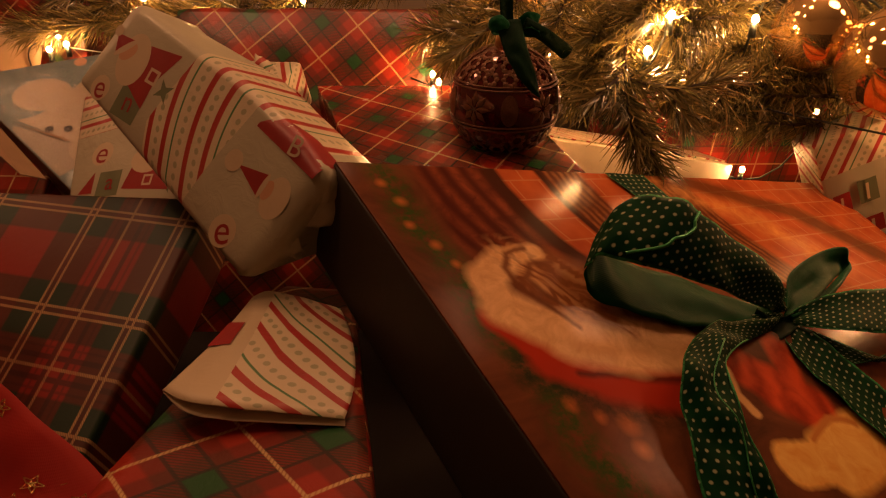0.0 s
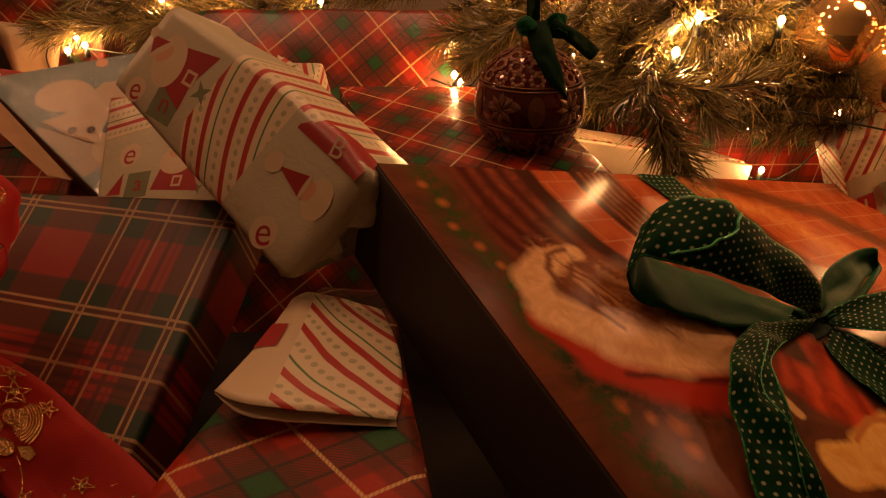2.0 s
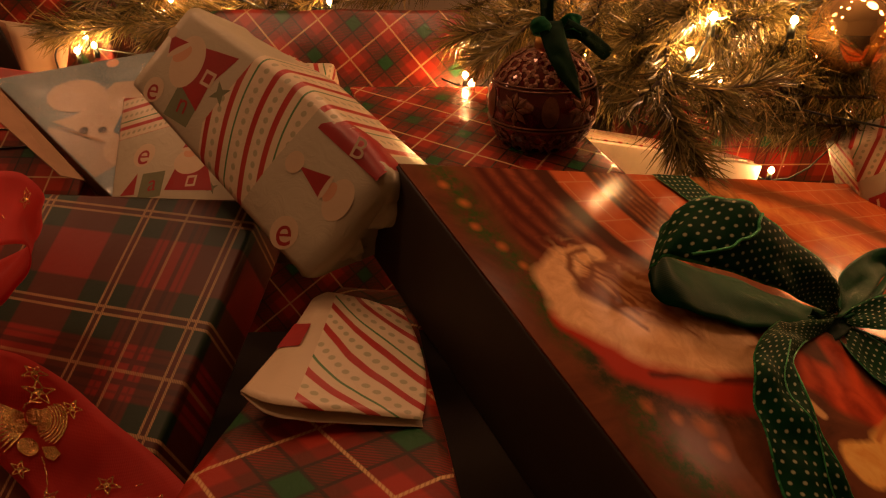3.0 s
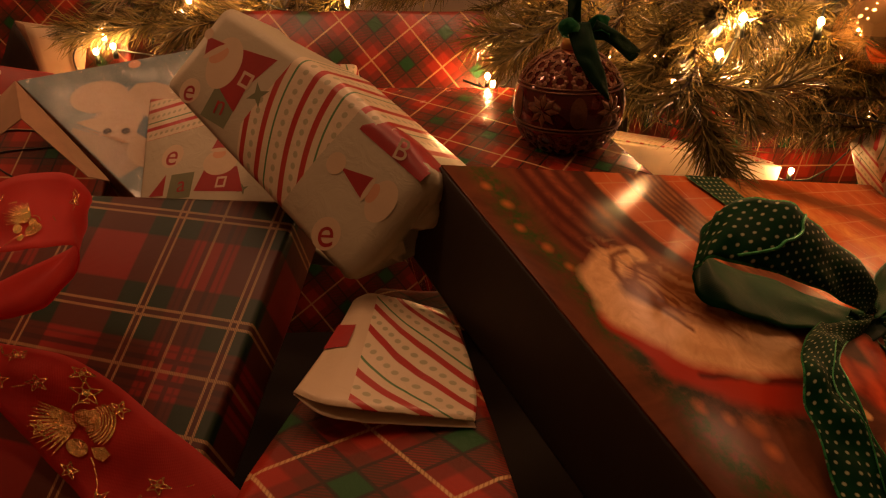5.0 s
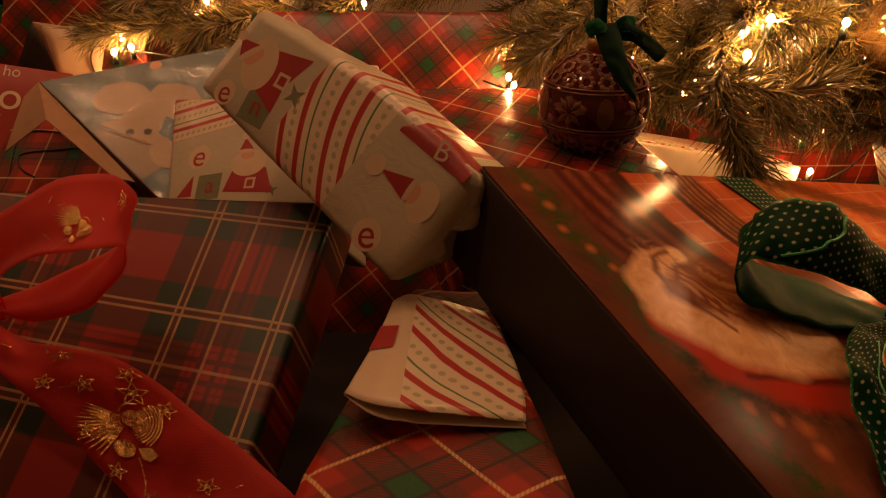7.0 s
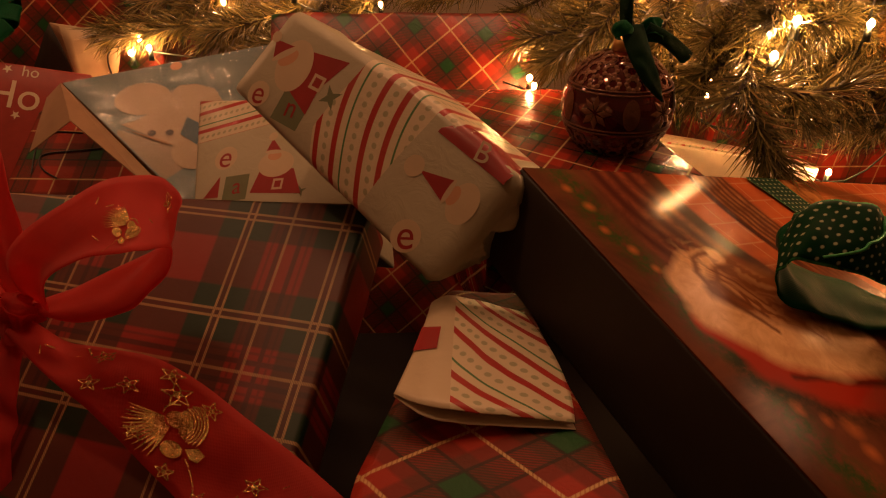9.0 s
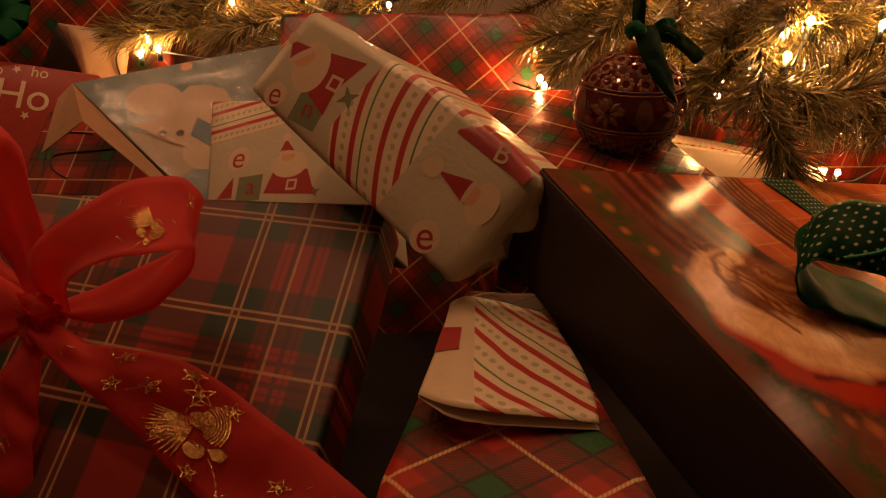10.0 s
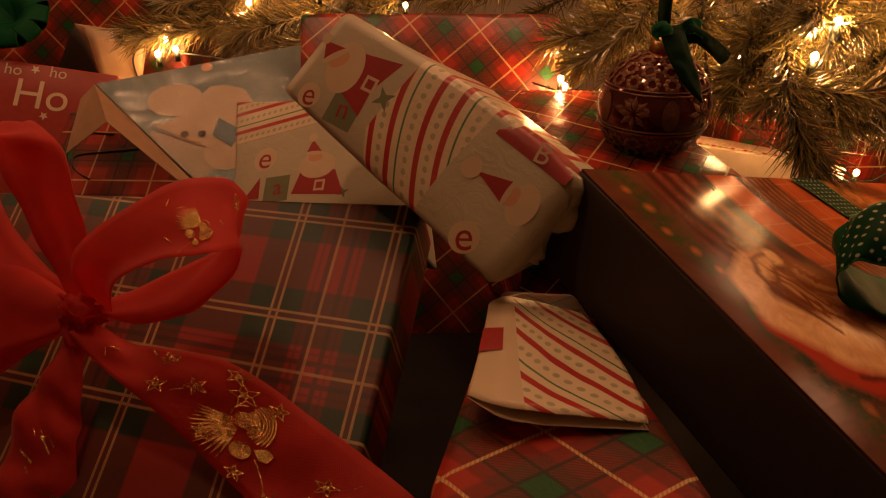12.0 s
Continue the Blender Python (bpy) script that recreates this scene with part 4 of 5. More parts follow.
loop_l = Ribbon([(-0.351, 0.330, 0.200), (-0.365, 0.334, 0.232), (-0.380, 0.344, 0.268), (-0.394, 0.354, 0.292), (-0.425, 0.369, 0.290), (-0.440, 0.365, 0.250), (-0.40, 0.345, 0.212), (-0.352, 0.330, 0.196)],
                [(-0.334, 0.323, 0.203), (-0.334, 0.326, 0.242), (-0.343, 0.340, 0.278), (-0.357, 0.354, 0.290), (-0.389, 0.385, 0.290), (-0.420, 0.390, 0.250), (-0.39, 0.365, 0.215), (-0.345, 0.335, 0.196)], 0.003, 0.006, 2, 0.05)
ribbon_part("loop", loop_l, SHEER, red_bow, "", 50)
loop_w = Ribbon([(-0.350, 0.330, 0.200), (-0.382, 0.338, 0.217), (-0.415, 0.335, 0.215), (-0.430, 0.330, 0.195), (-0.400, 0.328, 0.182), (-0.350, 0.326, 0.190)],
                [(-0.352, 0.320, 0.187), (-0.379, 0.310, 0.178), (-0.412, 0.305, 0.175), (-0.425, 0.300, 0.165), (-0.400, 0.305, 0.160), (-0.350, 0.318, 0.186)], 0.003, 0.005, 7, 0.05)
ribbon_part("loop", loop_w, SHEER, red_bow, "", 40)
tail = Ribbon([(-0.335, 0.319, 0.191), (-0.305, 0.305, 0.185), (-0.253, 0.293, 0.181), (-0.204, 0.272, 0.159), (-0.159, 0.246, 0.139), (-0.138, 0.233, 0.126)],
              [(-0.347, 0.312, 0.188), (-0.318, 0.292, 0.176), (-0.284, 0.274, 0.16), (-0.24, 0.25, 0.132), (-0.215, 0.231, 0.122), (-0.198, 0.219, 0.114)], 0.002, 0.004, 4, 0.05)
if tail.normal(0.5, 0.5).z < 0:
    tail.curl = -tail.curl
ribbon_part("tail", tail, SHEER, red_bow, "sheer red tail with gold glitter figures", 50)
tail_b = Ribbon([(-0.351, 0.325, 0.190), (-0.357, 0.305, 0.171), (-0.370, 0.290, 0.152), (-0.379, 0.271, 0.116), (-0.385, 0.255, 0.09)],
                [(-0.340, 0.323, 0.186), (-0.338, 0.298, 0.158), (-0.337, 0.281, 0.134), (-0.335, 0.266, 0.110), (-0.335, 0.250, 0.085)], 0.003, 0.006, 6, 0.05)
ribbon_part("tail", tail_b, SHEER, red_bow, "", 36)
knot = Ribbon([(-0.352, 0.322, 0.208), (-0.345, 0.312, 0.204), (-0.336, 0.310, 0.199), (-0.330, 0.318, 0.196)],
              [(-0.356, 0.322, 0.190), (-0.348, 0.310, 0.184), (-0.338, 0.308, 0.181), (-0.331, 0.318, 0.182)], 0.004, 0.003, 9, 0.03)
ribbon_part("knot", knot, SHEER, red_bow, "gathered red knot", 20)
bm = ball(1, (0, 0, 0), 24, 16)
for w in bm.verts:
    p = w.co.copy()
    w.co = Vector((-0.343, 0.322, 0.195)) + Vector((p.x * 0.012, p.y * 0.008, p.z * 0.010)) * (1 + 0.6 * noise.noise(p * 2.6))
part("knot_core", bm, SHEER, red_bow, "", True)

SWIRL = 320
rng = random.Random(4)
side = -1 if tail.normal(0.5, 0.5).z < 0 else 1
LIFT = side * 0.0012


def swirl_print(rib, s, w, deg, k, lift):
    """A gold winged flourish: a fan of fine feathers, a rounded ribbed body with a curled crest, and two lobes."""
    for a in range(13):
        ln = 0.0265 - 0.0010 * abs(a - 4) - (0.0012 if a % 2 else 0.0)
        rib.motif(turned([(0.004, -0.0003), (ln * 0.5, -0.0009), (ln * 0.85, -0.0006), (ln, 0.0), (ln * 0.6, 0.0004), (0.004, 0.0003)], 0, 0, deg + 122 + a * 6.2, k), s, w, GLITTER, rib.ob, "gold_print", lift)
    for a in range(7):
        r0 = 0.0052 + a * 0.0013
        lo, hi = -62 + a * 3, 84 - a * 5
        arc = [(r0 * math.cos(radians(t)) + 0.001, r0 * math.sin(radians(t))) for t in range(lo, hi, 14)]
        arc += [((r0 + 0.0009) * math.cos(radians(t)) + 0.001, (r0 + 0.0009) * math.sin(radians(t))) for t in range(hi, lo, -14)]
        rib.motif(turned(arc, 0, 0, deg, k), s, w, GLITTER, rib.ob, "gold_print", lift * (1 + 0.02 * a))
    rib.motif(turned(ellipse(0.0012, -0.0005, 0.0046, 0.0042, 0, 16), 0, 0, deg, k), s, w, GLITTER, rib.ob, "gold_print", lift)
    curl = [(0.0008 + r * math.cos(radians(t)), -0.0010 + r * math.sin(radians(t))) for t, r in ((200, 0.0052), (230, 0.0058), (260, 0.0064), (290, 0.0070))]
    curl += [(0.0008 + r * math.cos(radians(t)), -0.0010 + r * math.sin(radians(t))) for t, r in ((290, 0.0080), (260, 0.0073), (230, 0.0066), (200, 0.0058))]
    rib.motif(turned(curl, 0, 0, deg, k), s, w, GLITTER, rib.ob, "gold_print", lift)
    rib.motif(turned(ellipse(-0.0015, 0.0135, 0.0048, 0.0040, 0, 16), 0, 0, deg, k), s, w, GLITTER, rib.ob, "gold_print", lift)
    rib.motif(turned([(0.0045, 0.0125), (0.0105, 0.0115), (0.0135, 0.0150), (0.0100, 0.0185), (0.0062, 0.0172)], 0, 0, deg, k), s, w, GLITTER, rib.ob, "gold_print", lift)
    for a in range(4):
        y = 0.017 + a * 0.0048
        rib.motif(turned([(0.0042 + a * 0.0016, y), (0.0050 + a * 0.0016, y), (0.0064 + a * 0.0016, y + 0.0036), (0.0057 + a * 0.0016, y + 0.0038)], 0, 0, deg, k), s, w, GLITTER, rib.ob, "gold_print", lift)


def star_print(rib, s, w, r, deg, lift):
    """A star drawn in fine gold lines round a small bright core."""
    pts = star(0, 0, r, deg, 0.42)
    for i in range(10):
        (x0, y0), (x1, y1) = pts[i], pts[(i + 1) % 10]
        nx, ny = (y1 - y0), -(x1 - x0)
        ln = math.hypot(nx, ny)
        nx, ny = nx / ln * 0.0003, ny / ln * 0.0003
        rib.motif([(x0 - nx, y0 - ny), (x1 - nx, y1 - ny), (x1 + nx, y1 + ny), (x0 + nx, y0 + ny)], s, w, GLITTER, rib.ob, "gold_print", lift)
    rib.motif(star(0, 0, r * 0.42, deg + 36, 0.6), s, w, GLITTER, rib.ob, "gold_print", lift)


swirl_print(tail, 0.505, 0.47, SWIRL, 0.95, LIFT)
for s, w, r, deg in ((0.475, 0.24, 0.0062, 10), (0.72, 0.44, 0.0055, 30), (0.735, 0.66, 0.0055, 5), (0.44, 0.10, 0.005, 40), (0.40, 0.46, 0.005, 0), (0.47, 0.82, 0.004, 15), (0.82, 0.24, 0.0055, 12), (0.66, 0.88, 0.005, 44), (0.30, 0.2, 0.0045, 8), (0.33, 0.7, 0.005, 20), (0.54, 0.16, 0.0045, 30), (0.90, 0.40, 0.006, 3), (0.56, 0.90, 0.004, 25)):
    star_print(tail, s, w, r, deg, LIFT)
for i in range(13):
    s, w = rng.uniform(0.12, 0.95), rng.uniform(0.06, 0.94)
    tail.motif(turned([(-0.0022, -0.0003), (0.0024, -0.0002), (0.0022, 0.0004), (-0.0020, 0.0003)], 0, 0, rng.uniform(0, 180), rng.uniform(0.5, 1.5)), s, w, GLITTER, tail.ob, "gold_print", LIFT)
swirl_print(tail, 0.90, 0.62, 30, 0.7, LIFT)
l_side = 1 if loop.normal(0.33, 0.5).y < 0 else -1
for i in range(5):
    s, w = rng.uniform(0.12, 0.50), rng.uniform(0.08, 0.92)
    loop.motif(turned([(-0.003, -0.0004), (0.003, -0.0003), (0.0028, 0.0004), (-0.0026, 0.0005)], 0, 0, rng.uniform(0, 180), rng.uniform(0.5, 1.6)), s, w, GLITTER, loop.ob, "gold_print", l_side * 0.0012)
swirl_print(loop, 0.34, 0.62, 60, 0.7, l_side * 0.0012)
star_print(loop, 0.47, 0.30, 0.006, 10, l_side * 0.0012)
b_side = 1 if tail_b.normal(0.5, 0.5).y < 0 else -1
for i in range(14):
    tail_b.motif(turned([(-0.003, -0.0005), (0.003, -0.0004), (0.0028, 0.0004), (-0.0026, 0.0005)], 0, 0, rng.uniform(0, 180), rng.uniform(0.5, 1.6)), rng.uniform(0.5, 0.85), rng.uniform(0.3, 0.8), GLITTER, tail_b.ob, "gold_print", b_side * 0.0012)

# ---- green dotted bow on the printed box ----
green_bow = thing("ribbon_bow", pose(0, 0, 0), "wired green ribbon bow with white dots", "bow")
gl = Ribbon([(0.220, 0.377, 0.168), (0.206, 0.367, 0.195), (0.162, 0.346, 0.230), (0.133, 0.340, 0.250), (0.113, 0.349, 0.252), (0.099, 0.356, 0.241)],
            [(0.212, 0.369, 0.165), (0.192, 0.351, 0.180), (0.149, 0.325, 0.206), (0.112, 0.312, 0.223), (0.085, 0.316, 0.228), (0.077, 0.322, 0.218)], 0.003, 0.004, 11)
ribbon_part("loop", gl, DOTTED, green_bow, "dark green loop with white dots", 50)
WIRE = plain("green_tinsel_wire", (0.08, 0.50, 0.17), 0.3, 0.3, vary=0.7, scale=700)
g_side = 1 if gl.normal(0.5, 0.5).z > 0 else -1
tube("crease_wire", [gl.at(s, w, g_side * 0.001) for s, w in ((0.53, 0.02), (0.545, 0.2), (0.54, 0.32), (0.57, 0.5), (0.60, 0.6), (0.62, 0.74), (0.72, 0.92))], 0.0010, WIRE, green_bow, "bright green wire crease", 30)
gi = Ribbon([(0.099, 0.356, 0.241), (0.092, 0.357, 0.225), (0.107, 0.360, 0.208), (0.146, 0.368, 0.192), (0.185, 0.371, 0.176), (0.218, 0.376, 0.164)],
            [(0.077, 0.322, 0.218), (0.079, 0.320, 0.206), (0.098, 0.318, 0.196), (0.137, 0.326, 0.182), (0.180, 0.346, 0.169), (0.220, 0.372, 0.159)], -0.002, 0.003, 12)
ribbon_part("loop_inside", gi, SATIN, green_bow, "plain green satin inside", 40)
gt = Ribbon([(0.214, 0.372, 0.163), (0.176, 0.349, 0.175), (0.140, 0.311, 0.185), (0.117, 0.274, 0.187), (0.112, 0.246, 0.174), (0.112, 0.219, 0.154), (0.113, 0.207, 0.144)],
            [(0.218, 0.369, 0.159), (0.196, 0.349, 0.163), (0.171, 0.323, 0.172), (0.143, 0.282, 0.182), (0.144, 0.252, 0.166), (0.155, 0.226, 0.144), (0.163, 0.216, 0.134)], 0.003, 0.008, 13)
ribbon_part("tail", gt, DOTTED, green_bow, "dark green tail with white dots", 50)
t_side = 1 if gt.normal(0.5, 0.5).z > 0 else -1
tube("edge_wire", [gt.at(0.28 + 0.72 * i / 11, 0.985, t_side * 0.0006) for i in range(12)], 0.0005, WIRE, green_bow, "bright green wired edge", 40)
tube("crease_wire", [gt.at(0.42 + 0.52 * i / 9, 0.70 + 0.06 * math.sin(i * 1.7), t_side * 0.0008) for i in range(10)], 0.0004, WIRE, green_bow, "bright green wire crease", 30)
gr = Ribbon([(0.222, 0.374, 0.160), (0.238, 0.366, 0.154), (0.274, 0.341, 0.128), (0.307, 0.312, 0.104)],
            [(0.217, 0.369, 0.156), (0.216, 0.337, 0.151), (0.247, 0.300, 0.126), (0.275, 0.269, 0.103)], 0.003, 0.003, 14)
ribbon_part("tail", gr, DOTTED, green_bow, "dark green tail with white dots", 36)
gs = Ribbon([(0.223, 0.378, 0.166), (0.238, 0.406, 0.178), (0.279, 0.446, 0.177), (0.309, 0.464, 0.174), (0.310, 0.456, 0.162), (0.257, 0.404, 0.159), (0.224, 0.374, 0.162)],
            [(0.223, 0.372, 0.163), (0.252, 0.397, 0.161), (0.286, 0.433, 0.161), (0.310, 0.457, 0.156), (0.298, 0.440, 0.155), (0.255, 0.392, 0.155), (0.225, 0.371, 0.160)], 0.002, 0.003, 15)
ribbon_part("loop", gs, SATIN, green_bow, "green satin side of a loop", 40)
g2 = Ribbon([(0.224, 0.375, 0.162), (0.249, 0.387, 0.169), (0.289, 0.402, 0.168), (0.339, 0.421, 0.155), (0.327, 0.400, 0.130), (0.256, 0.354, 0.139), (0.225, 0.370, 0.157)],
            [(0.225, 0.371, 0.159), (0.239, 0.364, 0.159), (0.271, 0.363, 0.157), (0.320, 0.377, 0.148), (0.327, 0.378, 0.121), (0.283, 0.373, 0.135), (0.225, 0.371, 0.159)], 0.002, 0.003, 16)
ribbon_part("loop", g2, DOTTED, green_bow, "dark green loop with white dots", 50)
gk = Ribbon([(0.195, 0.360, 0.175), (0.206, 0.362, 0.168), (0.220, 0.369, 0.165), (0.236, 0.386, 0.161)],
            [(0.196, 0.352, 0.158), (0.206, 0.353, 0.155), (0.220, 0.361, 0.157), (0.230, 0.370, 0.158)], 0.003, 0.002, 17)
ribbon_part("knot", gk, SATIN_DARK, green_bow, "dark green satin knot", 16)
# the band that runs over the lid to the knot
band = link_mesh("ribbon_band", Ribbon([(0.214, 0.002, -0.0030), (0.250, 0.075, -0.0030), (0.285, 0.140, -0.0030)], [(0.255, 0.002, -0.0030), (0.280, 0.075, -0.0030), (0.305, 0.140, -0.0030)], 0.0, 0.001, 18).mesh(24),
                 DOTTED, None, "dark green ribbon with white dots across the printed lid", True)
band.matrix_world = M_LID
tagged(band, "", "ribbon")

# ---- red glass ornament with gold lace ----
OC, OR = Vector((0.0567, 0.6080, 0.2627)), 0.0505
REDGLASS = plain("red_glass", (0.10, 0.004, 0.004), 0.10, 0.35, vary=0.3, scale=30, Coat_Weight=1.0, Coat_Roughness=0.03)
LACE = plain("gold_lace", (0.24, 0.10, 0.048), 0.38, 0.3, scale=900, vary=0.7)
ornament = thing("ornament", Matrix.Translation(OC) @ pose(0, 0, 0, 6, 0, 0), "red glass ball with gold lace, hung by green ribbon", "ornament")
part("globe", ball(OR, seg=64, rings=40), REDGLASS, ornament, "", True)


def on_globe(outline, lon, lat, r):
    """A shape in metres laid on the globe; longitude 0 faces the gifts in front."""
    bm = bmesh.new()
    vs = []
    for x, y in outline:
        a, b = radians(lon) + x / OR / max(0.2, math.cos(radians(lat))), radians(lat) + y / OR
        vs.append(bm.verts.new((r * math.cos(b) * math.sin(a), -r * math.cos(b) * math.cos(a), r * math.sin(b))))
    c = sum((v.co for v in vs), Vector()) / len(vs)
    mid = bm.verts.new(c.normalized() * (r + 0.0008))
    for i in range(len(vs)):
        bm.faces.new((vs[i], vs[(i + 1) % len(vs)], mid))
    return bm


def ring(z):
    return [(math.sqrt(max(0, (OR + 0.0006) ** 2 - z * z)) * math.cos(a), math.sqrt(max(0, (OR + 0.0006) ** 2 - z * z)) * math.sin(a), z) for a in (2 * math.pi * i / 24 for i in range(25))]


for z in (0.0225, 0.0195, -0.0120, -0.0150):
    tube("gold_band", ring(z), 0.0008, LACE, ornament, "thin gold band", 72)
for lon in range(-144, 180, 36):
    if (lon // 36) % 2 == 0:
        part("gold_oval", on_globe(ellipse(0, 0, 0.0075, 0.0135, 0, 20), lon, 4, OR + 0.0006), LACE, ornament, "gold glitter oval")
    else:
        for a in range(0, 360, 45):
            part("gold_petal", on_globe(turned([(0.002, 0), (0.008, -0.0030), (0.0155, 0), (0.008, 0.0030)], 0, 0, a), lon, 4, OR + 0.0006), LACE, ornament, "gold glitter petal")
for lat, count, size in ((-29, 16, 1.0), (-43, 14, 0.9), (-58, 10, 0.85), (34, 16, 0.9), (48, 12, 0.95), (62, 8, 0.9)):
    for i in range(count):
        bm = bmesh.new()
        for a in range(0, 360, 45):
            one = on_globe(ellipse(0.0058 * size * math.cos(radians(a)), 0.0058 * size * math.sin(radians(a)), 0.0023, 0.0023, 0, 7), (i + (lat % 2) / 2) * 360 / count, lat, OR + 0.0006)
            me = bpy.data.meshes.new("spot")
            one.to_mesh(me)
            one.free()
            bm.from_mesh(me)
            bpy.data.meshes.remove(me)
        part("lace_rosette", bm, LACE, ornament, "gold lace rosette")
bm = bmesh.new()
bmesh.ops.create_cone(bm, cap_ends=True, segments=24, radius1=0.011, radius2=0.009, depth=0.012, matrix=Matrix.Translation((0, 0, OR + 0.005)))
part("cap", bm, BRASS, ornament, "brass cap", True)
for nm, a, b in (
    ("bow_loop", [(0, -0.014, 0.068), (-0.008, -0.022, 0.078), (-0.017, -0.020, 0.074), (-0.008, -0.014, 0.066)], [(0.003, -0.016, 0.062), (-0.004, -0.028, 0.068), (-0.015, -0.026, 0.064), (-0.006, -0.016, 0.060)]),
    ("bow_loop", [(0.004, -0.014, 0.070), (0.014, -0.018, 0.080), (0.026, -0.016, 0.076), (0.010, -0.014, 0.066)], [(0.006, -0.016, 0.064), (0.018, -0.026, 0.068), (0.026, -0.024, 0.060), (0.008, -0.016, 0.060)]),
    ("bow_tail", [(-0.012, -0.020, 0.072), (-0.005, -0.036, 0.050), (0.008, -0.046, 0.030), (0.023, -0.051, 0.016)], [(0.009, -0.018, 0.074), (0.014, -0.034, 0.054), (0.021, -0.045, 0.034), (0.025, -0.050, 0.015)]),
    ("bow_tail", [(0.010, -0.020, 0.066), (0.028, -0.024, 0.056), (0.048, -0.018, 0.040)], [(0.014, -0.020, 0.076), (0.034, -0.024, 0.066), (0.056, -0.016, 0.050)]),
    ("hanger", [(-0.004, 0, 0.055), (-0.008, 0.004, 0.10), (-0.002, 0.010, 0.16)], [(0.006, 0, 0.055), (0.004, 0.004, 0.10), (0.010, 0.010, 0.16)]),
):
    ribbon_part(nm, Ribbon(a, b, 0.002, 0.002, 21), SATIN if nm == "bow_loop" else SATIN_DARK, ornament, "green satin ribbon", 20)

# ---- gold balls ----
for c, r, lb in (((0.3470, 0.640, 0.3215), 0.0375, "small mirror-gold glass ball hung on the tree"), ((0.3990, 0.590, 0.2978), 0.0495, "large mirror-gold glass ball hung on the tree")):
    g = thing("gold_ball", pose(*c), lb, "ornament", "gold balls")
    part("globe", ball(r), GOLD, g, "mirror gold globe", True)
    bm = bmesh.new()
    bmesh.ops.create_cone(bm, cap_ends=True, segments=20, radius1=r * 0.22, radius2=r * 0.2, depth=0.010, matrix=Matrix.Translation((0, 0, r + 0.003)))
    part("cap", bm, BRASS, g, "ribbed brass cap", True)
    tube("hook", [(0, 0, r + 0.006), (0.002, 0, r + 0.02), (-0.002, 0.004, r + 0.05), (0, 0.008, r + 0.10)], 0.0007, BRASS, g, "thin wire hook", 12, 5)

# ---- the tree ----
tree = thing("christmas_tree", pose(0.28, 1.20, 0), "lit artificial pine with long soft olive green needles", "tree")
TREE = Vector((0.28, 1.20, 0))
bm = bmesh.new()
bmesh.ops.create_cone(bm, cap_ends=True, segments=16, radius1=0.045, radius2=0.025, depth=1.8, matrix=Matrix.Translation((0, 0, 0.9)))
part("trunk", bm, BARK, tree, "brown metal trunk", True)
rng = random.Random(11)


def bough(points, per_metre=1900, length=0.043, spread=46, thick=0.00075):
    """A wiry bough with needles that point outward and forward along it."""
    pts = [Vector(p) - TREE for p in points]
    stem = tube("branch", pts, 0.0022, BARK, tree, "", 14, 5)
    total = sum((pts[i + 1] - pts[i]).length for i in range(len(pts) - 1))
    verts, faces = [], []
    for i in range(int(total * per_metre)):
        t = rng.random() ** 0.9
        p = spline(pts, t)
        d = (spline(pts, min(1, t + 0.02)) - spline(pts, max(0, t - 0.02))).normalized()
        side = Vector((rng.gauss(0, 1), rng.gauss(0, 1), rng.gauss(0, 1)))
        side = (side - d * side.dot(d)).normalized()
        ang = radians(rng.gauss(spread, 13)) * (1.0 if t < 0.93 else 0.65)
        way = d * math.cos(ang) + side * math.sin(ang)
        ln = length * rng.uniform(0.6, 1.1)
        bend = Vector((rng.gauss(0, 0.12), rng.gauss(0, 0.12), rng.gauss(-0.05, 0.12)))
        a = way.orthogonal().normalized()
        b = way.cross(a)
        mid, tip = p + way * ln * 0.55, p + (way + bend).normalized() * ln
        k = len(verts)
        for q, r in ((p, thick), (mid, thick * 0.95)):
            for c, s in ((1, 0), (-0.5, 0.87), (-0.5, -0.87)):
                verts.append(q + (a * c + b * s) * r)
        verts.append(tip)
        for j in range(3):
            n = (j + 1) % 3
            faces += [(k + j, k + n, k + 3 + n, k + 3 + j), (k + 3 + j, k + 3 + n, k + 6)]
    me = bpy.data.meshes.new("needles")
    me.from_pydata(verts, [], faces)
    me.materials.append(NEEDLE)
    ob = new("needles", me)
    ob.parent = stem
    tagged(ob, "long thin olive green needles", "", "", "stuff")


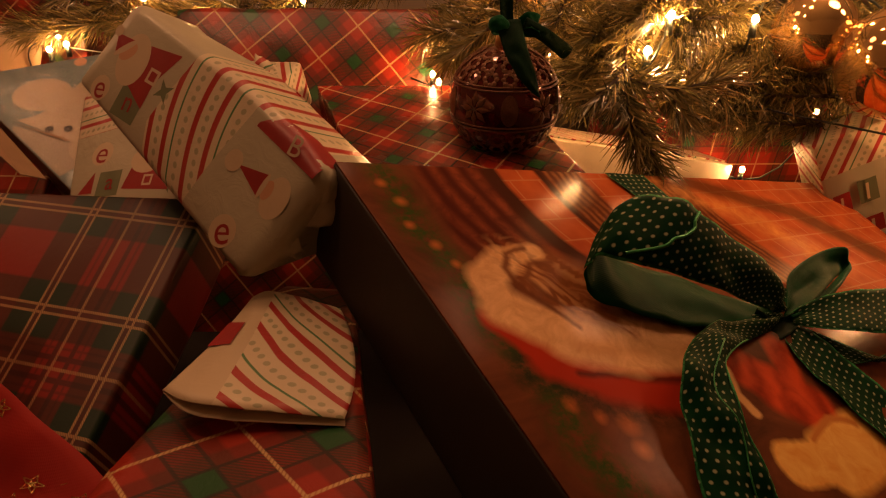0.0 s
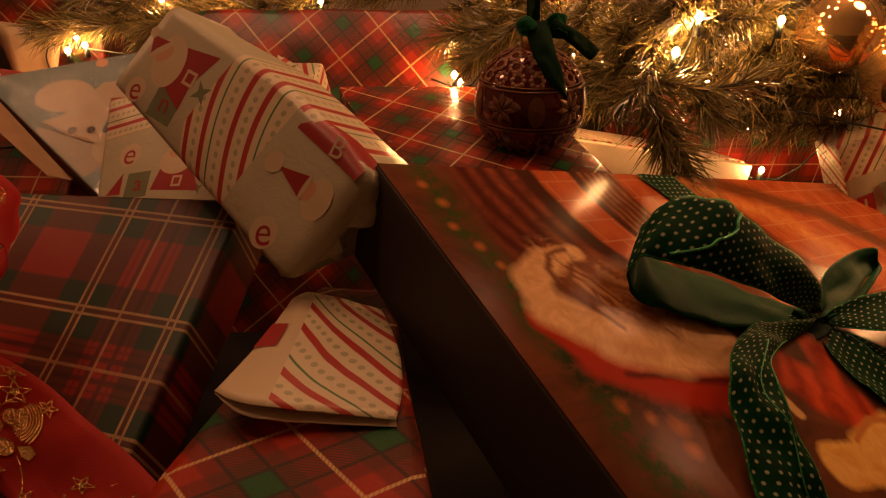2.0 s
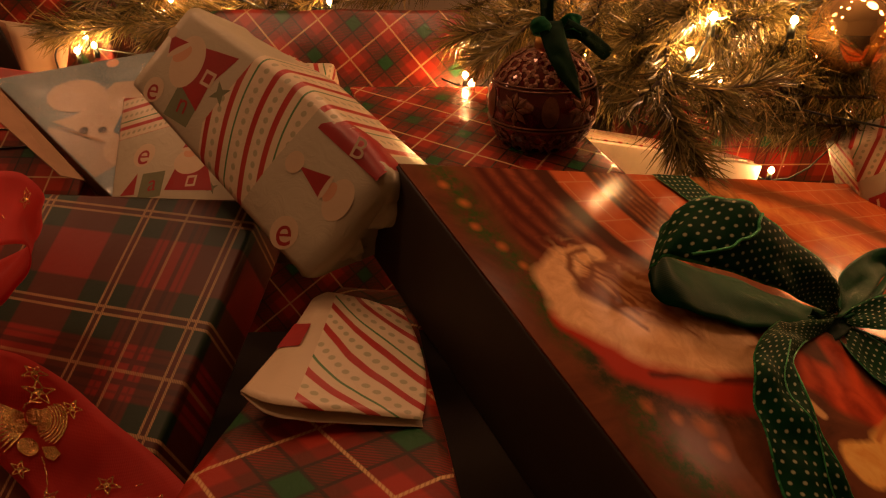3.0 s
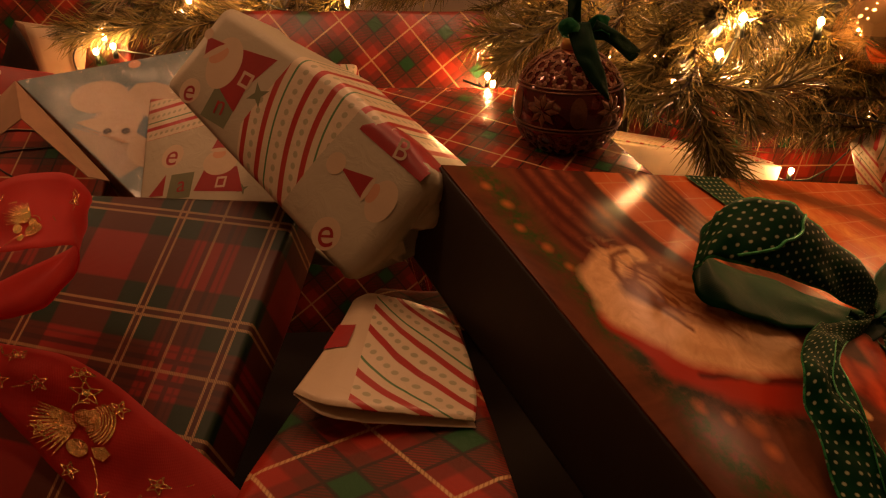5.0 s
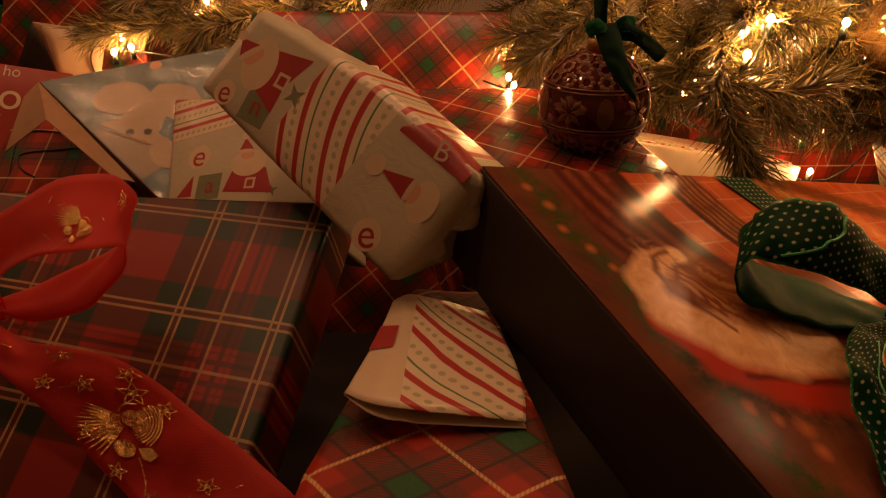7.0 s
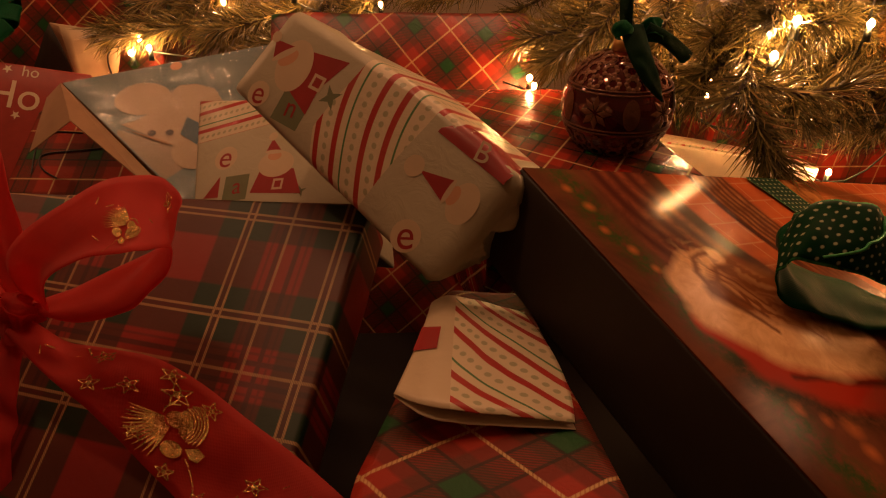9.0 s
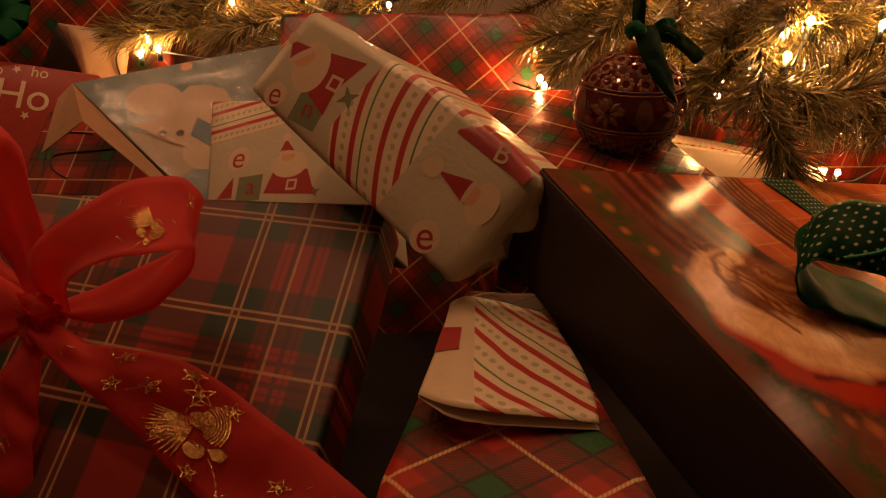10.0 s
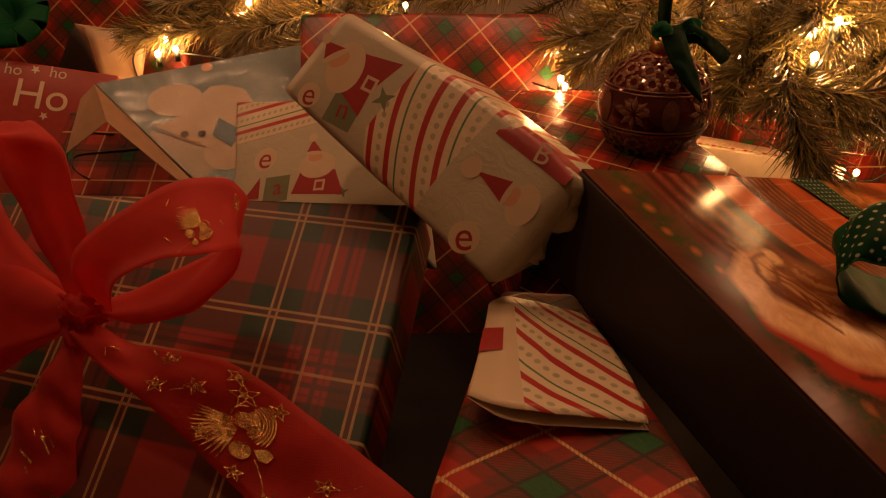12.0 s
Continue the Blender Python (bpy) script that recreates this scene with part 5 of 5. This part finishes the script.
NEAR = [
    [(0.20, 0.80, 0.40), (0.165, 0.62, 0.345), (0.150, 0.545, 0.280), (0.160, 0.520, 0.235)],
    [(0.150, 0.550, 0.300), (0.135, 0.535, 0.285), (0.122, 0.530, 0.278)],
    [(0.150, 0.545, 0.290), (0.185, 0.525, 0.285), (0.215, 0.520, 0.292)],
    [(0.155, 0.535, 0.262), (0.168, 0.520, 0.238), (0.172, 0.512, 0.222)],
    [(0.46, 0.86, 0.34), (0.40, 0.735, 0.290), (0.300, 0.645, 0.255), (0.258, 0.604, 0.250)],
    [(0.36, 0.72, 0.285), (0.30, 0.63, 0.280), (0.235, 0.580, 0.268)],
    [(0.40, 0.72, 0.30), (0.352, 0.66, 0.250), (0.320, 0.66, 0.225)],
    [(0.12, 0.82, 0.38), (0.065, 0.700, 0.335), (0.005, 0.700, 0.290)],
    [(0.08, 0.80, 0.36), (0.03, 0.72, 0.325), (-0.02, 0.73, 0.312)],
    [(0.14, 0.78, 0.36), (0.121, 0.681, 0.327), (0.115, 0.63, 0.270)],
    [(0.33, 0.80, 0.38), (0.268, 0.670, 0.345), (0.195, 0.585, 0.318)],
    [(0.30, 0.75, 0.40), (0.225, 0.62, 0.36), (0.17, 0.57, 0.345)],
    [(0.24, 0.78, 0.38), (0.19, 0.66, 0.345), (0.13, 0.60, 0.318)],
    [(0.50, 0.84, 0.32), (0.43, 0.76, 0.28), (0.36, 0.70, 0.24)],
    [(-0.20, 1.05, 0.40), (-0.333, 0.965, 0.340), (-0.44, 0.905, 0.318), (-0.535, 0.880, 0.302)],
    [(-0.22, 1.04, 0.36), (-0.33, 0.94, 0.315), (-0.42, 0.90, 0.298)],
    [(-0.25, 1.02, 0.42), (-0.38, 0.94, 0.37), (-0.50, 0.90, 0.345)],
    [(-0.20, 0.98, 0.35), (-0.30, 0.90, 0.305), (-0.36, 0.885, 0.285)],
    [(-0.10, 1.02, 0.42), (-0.18, 0.95, 0.38), (-0.28, 0.92, 0.36)],
    [(0.02, 0.98, 0.42), (-0.05, 0.90, 0.37), (-0.14, 0.88, 0.355)],
]
NEAR += [
    [(-0.18, 1.00, 0.40), (-0.31, 0.92, 0.335), (-0.40, 0.88, 0.312)],
    [(-0.30, 0.98, 0.40), (-0.42, 0.92, 0.345), (-0.50, 0.90, 0.318)],
    [(-0.36, 1.00, 0.38), (-0.46, 0.93, 0.33), (-0.55, 0.89, 0.312)],
    [(0.336, 0.817, 0.367), (0.306, 0.677, 0.317), (0.199, 0.572, 0.267)],
    [(0.428, 0.820, 0.339), (0.398, 0.680, 0.289), (0.236, 0.603, 0.265)],
    [(0.451, 0.809, 0.313), (0.421, 0.669, 0.263), (0.270, 0.612, 0.268)],
    [(0.459, 0.812, 0.284), (0.429, 0.672, 0.234), (0.306, 0.627, 0.238)],
    [(0.418, 0.828, 0.321), (0.389, 0.688, 0.271), (0.267, 0.616, 0.245)],
    [(0.308, 0.799, 0.388), (0.278, 0.659, 0.338), (0.171, 0.569, 0.337)],
    [(0.291, 0.821, 0.377), (0.261, 0.681, 0.327), (0.128, 0.593, 0.293)],
    [(0.200, 0.803, 0.398), (0.170, 0.663, 0.348), (0.125, 0.596, 0.273)],
    [(0.389, 0.832, 0.332), (0.359, 0.692, 0.282), (0.198, 0.591, 0.289)],
    [(0.151, 0.830, 0.398), (0.121, 0.690, 0.348), (0.098, 0.661, 0.291)],
    [(0.123, 0.869, 0.386), (0.093, 0.729, 0.336), (0.010, 0.723, 0.296)],
    [(0.088, 0.890, 0.397), (0.058, 0.750, 0.347), (0.001, 0.751, 0.318)],
    [(0.480, 0.820, 0.264), (0.450, 0.680, 0.214), (0.359, 0.655, 0.228)],
    [(0.228, 0.728, 0.330), (0.198, 0.588, 0.280), (0.208, 0.567, 0.258)],
    [(0.483, 0.845, 0.365), (0.453, 0.705, 0.315), (0.345, 0.658, 0.270)],
    [(0.403, 0.830, 0.398), (0.373, 0.690, 0.348), (0.267, 0.631, 0.299)],
]
for line in NEAR:
    bough(line)
for i in range(78):
    x, y = rng.uniform(-0.02, 0.85), rng.uniform(0.76, 1.0)
    z = rng.uniform(0.20, 0.56) + (0.06 if x < 0.1 else 0)
    tip = Vector((x, y, z))
    root = Vector((0.28 + (x - 0.28) * 0.35, y + 0.28, z + rng.uniform(0.02, 0.14)))
    bough([root, root.lerp(tip, 0.55) + Vector((rng.gauss(0, 0.02), 0, 0.01)), tip], 1100)
for i in range(26):
    x = rng.uniform(-0.80, 0.05)
    tip = Vector((x, rng.uniform(0.95, 1.1), rng.uniform(0.30, 0.52)))
    root = tip + Vector((0.24, 0.18, 0.09))
    bough([root, root.lerp(tip, 0.5), tip], 1000)

# ---- string of lights ----
lights = thing("light_string", pose(0, 0, 0), "string of small warm clear bulbs on a green cable, lit, some added for light", "lights")
for place, watts in BULBS:
    p = Vector(place)
    bm = ball(0.0030, place, 20, 12)
    for w in bm.verts:
        w.co.z += max(0, w.co.z - p.z) * 0.35
    bulb = part("bulb", bm, BULB, lights, "glowing clear bulb", True)
    bm = bmesh.new()
    bmesh.ops.create_cone(bm, cap_ends=True, segments=10, radius1=0.0036, radius2=0.0030, depth=0.012, matrix=Matrix.Translation(p + Vector((0, 0.002, -0.0095))))
    part("socket", bm, CABLE, bulb, "dark green socket", True)
tube("cable", [Vector(BULBS[i][0]) + Vector((0, 0.006, -0.014)) for i in (8, 19, 9, 6, 5, 2, 15, 14, 0, 1, 12, 4, 11, 3, 10, 13, 17, 20, 21, 16, 7, 18, 22, 23, 24)], 0.0012, CABLE, lights, "thin dark green cable", 120)

# ---- cord on the dark plaid gift, bow on the far gift ----
cord = thing("cord", under_gift.matrix_world.copy(), "thin black cord lying in loops on the plaid gift", "cord")
for run in (((0.0512, 0.0983), (0.0352, 0.0885), (0.0263, 0.0770), (0.0294, 0.0653), (0.0704, 0.0598), (0.1028, 0.0551), (0.130, 0.048)),
            ((0.0227, 0.0923), (0.0160, 0.0573), (0.0183, 0.0387), (0.0324, 0.0338), (0.06, 0.036))):
    tube("strand", [(x, y, -0.0012) for x, y in run], 0.0009, INK, cord, "black cord strand", 40)
far_bow = thing("ribbon_bow", pose(-0.672, 0.858, 0.325, 50, 0, 0), "shiny green looped gift bow", "bow")
for i in range(9):
    a = i * 40
    m = pose(0, 0, 0, 0, 0, a)
    rb = Ribbon([m @ Vector(p) for p in ((0, -0.008, 0), (0.022, -0.012, 0.020), (0.046, -0.011, 0.014), (0.028, -0.010, -0.004), (0, -0.007, -0.002))],
                [m @ Vector(p) for p in ((0, 0.008, 0), (0.022, 0.012, 0.020), (0.046, 0.011, 0.014), (0.028, 0.010, -0.004), (0, 0.007, -0.002))], 0, 0.001, i)
    ribbon_part("loop", rb, SATIN, far_bow, "", 20)
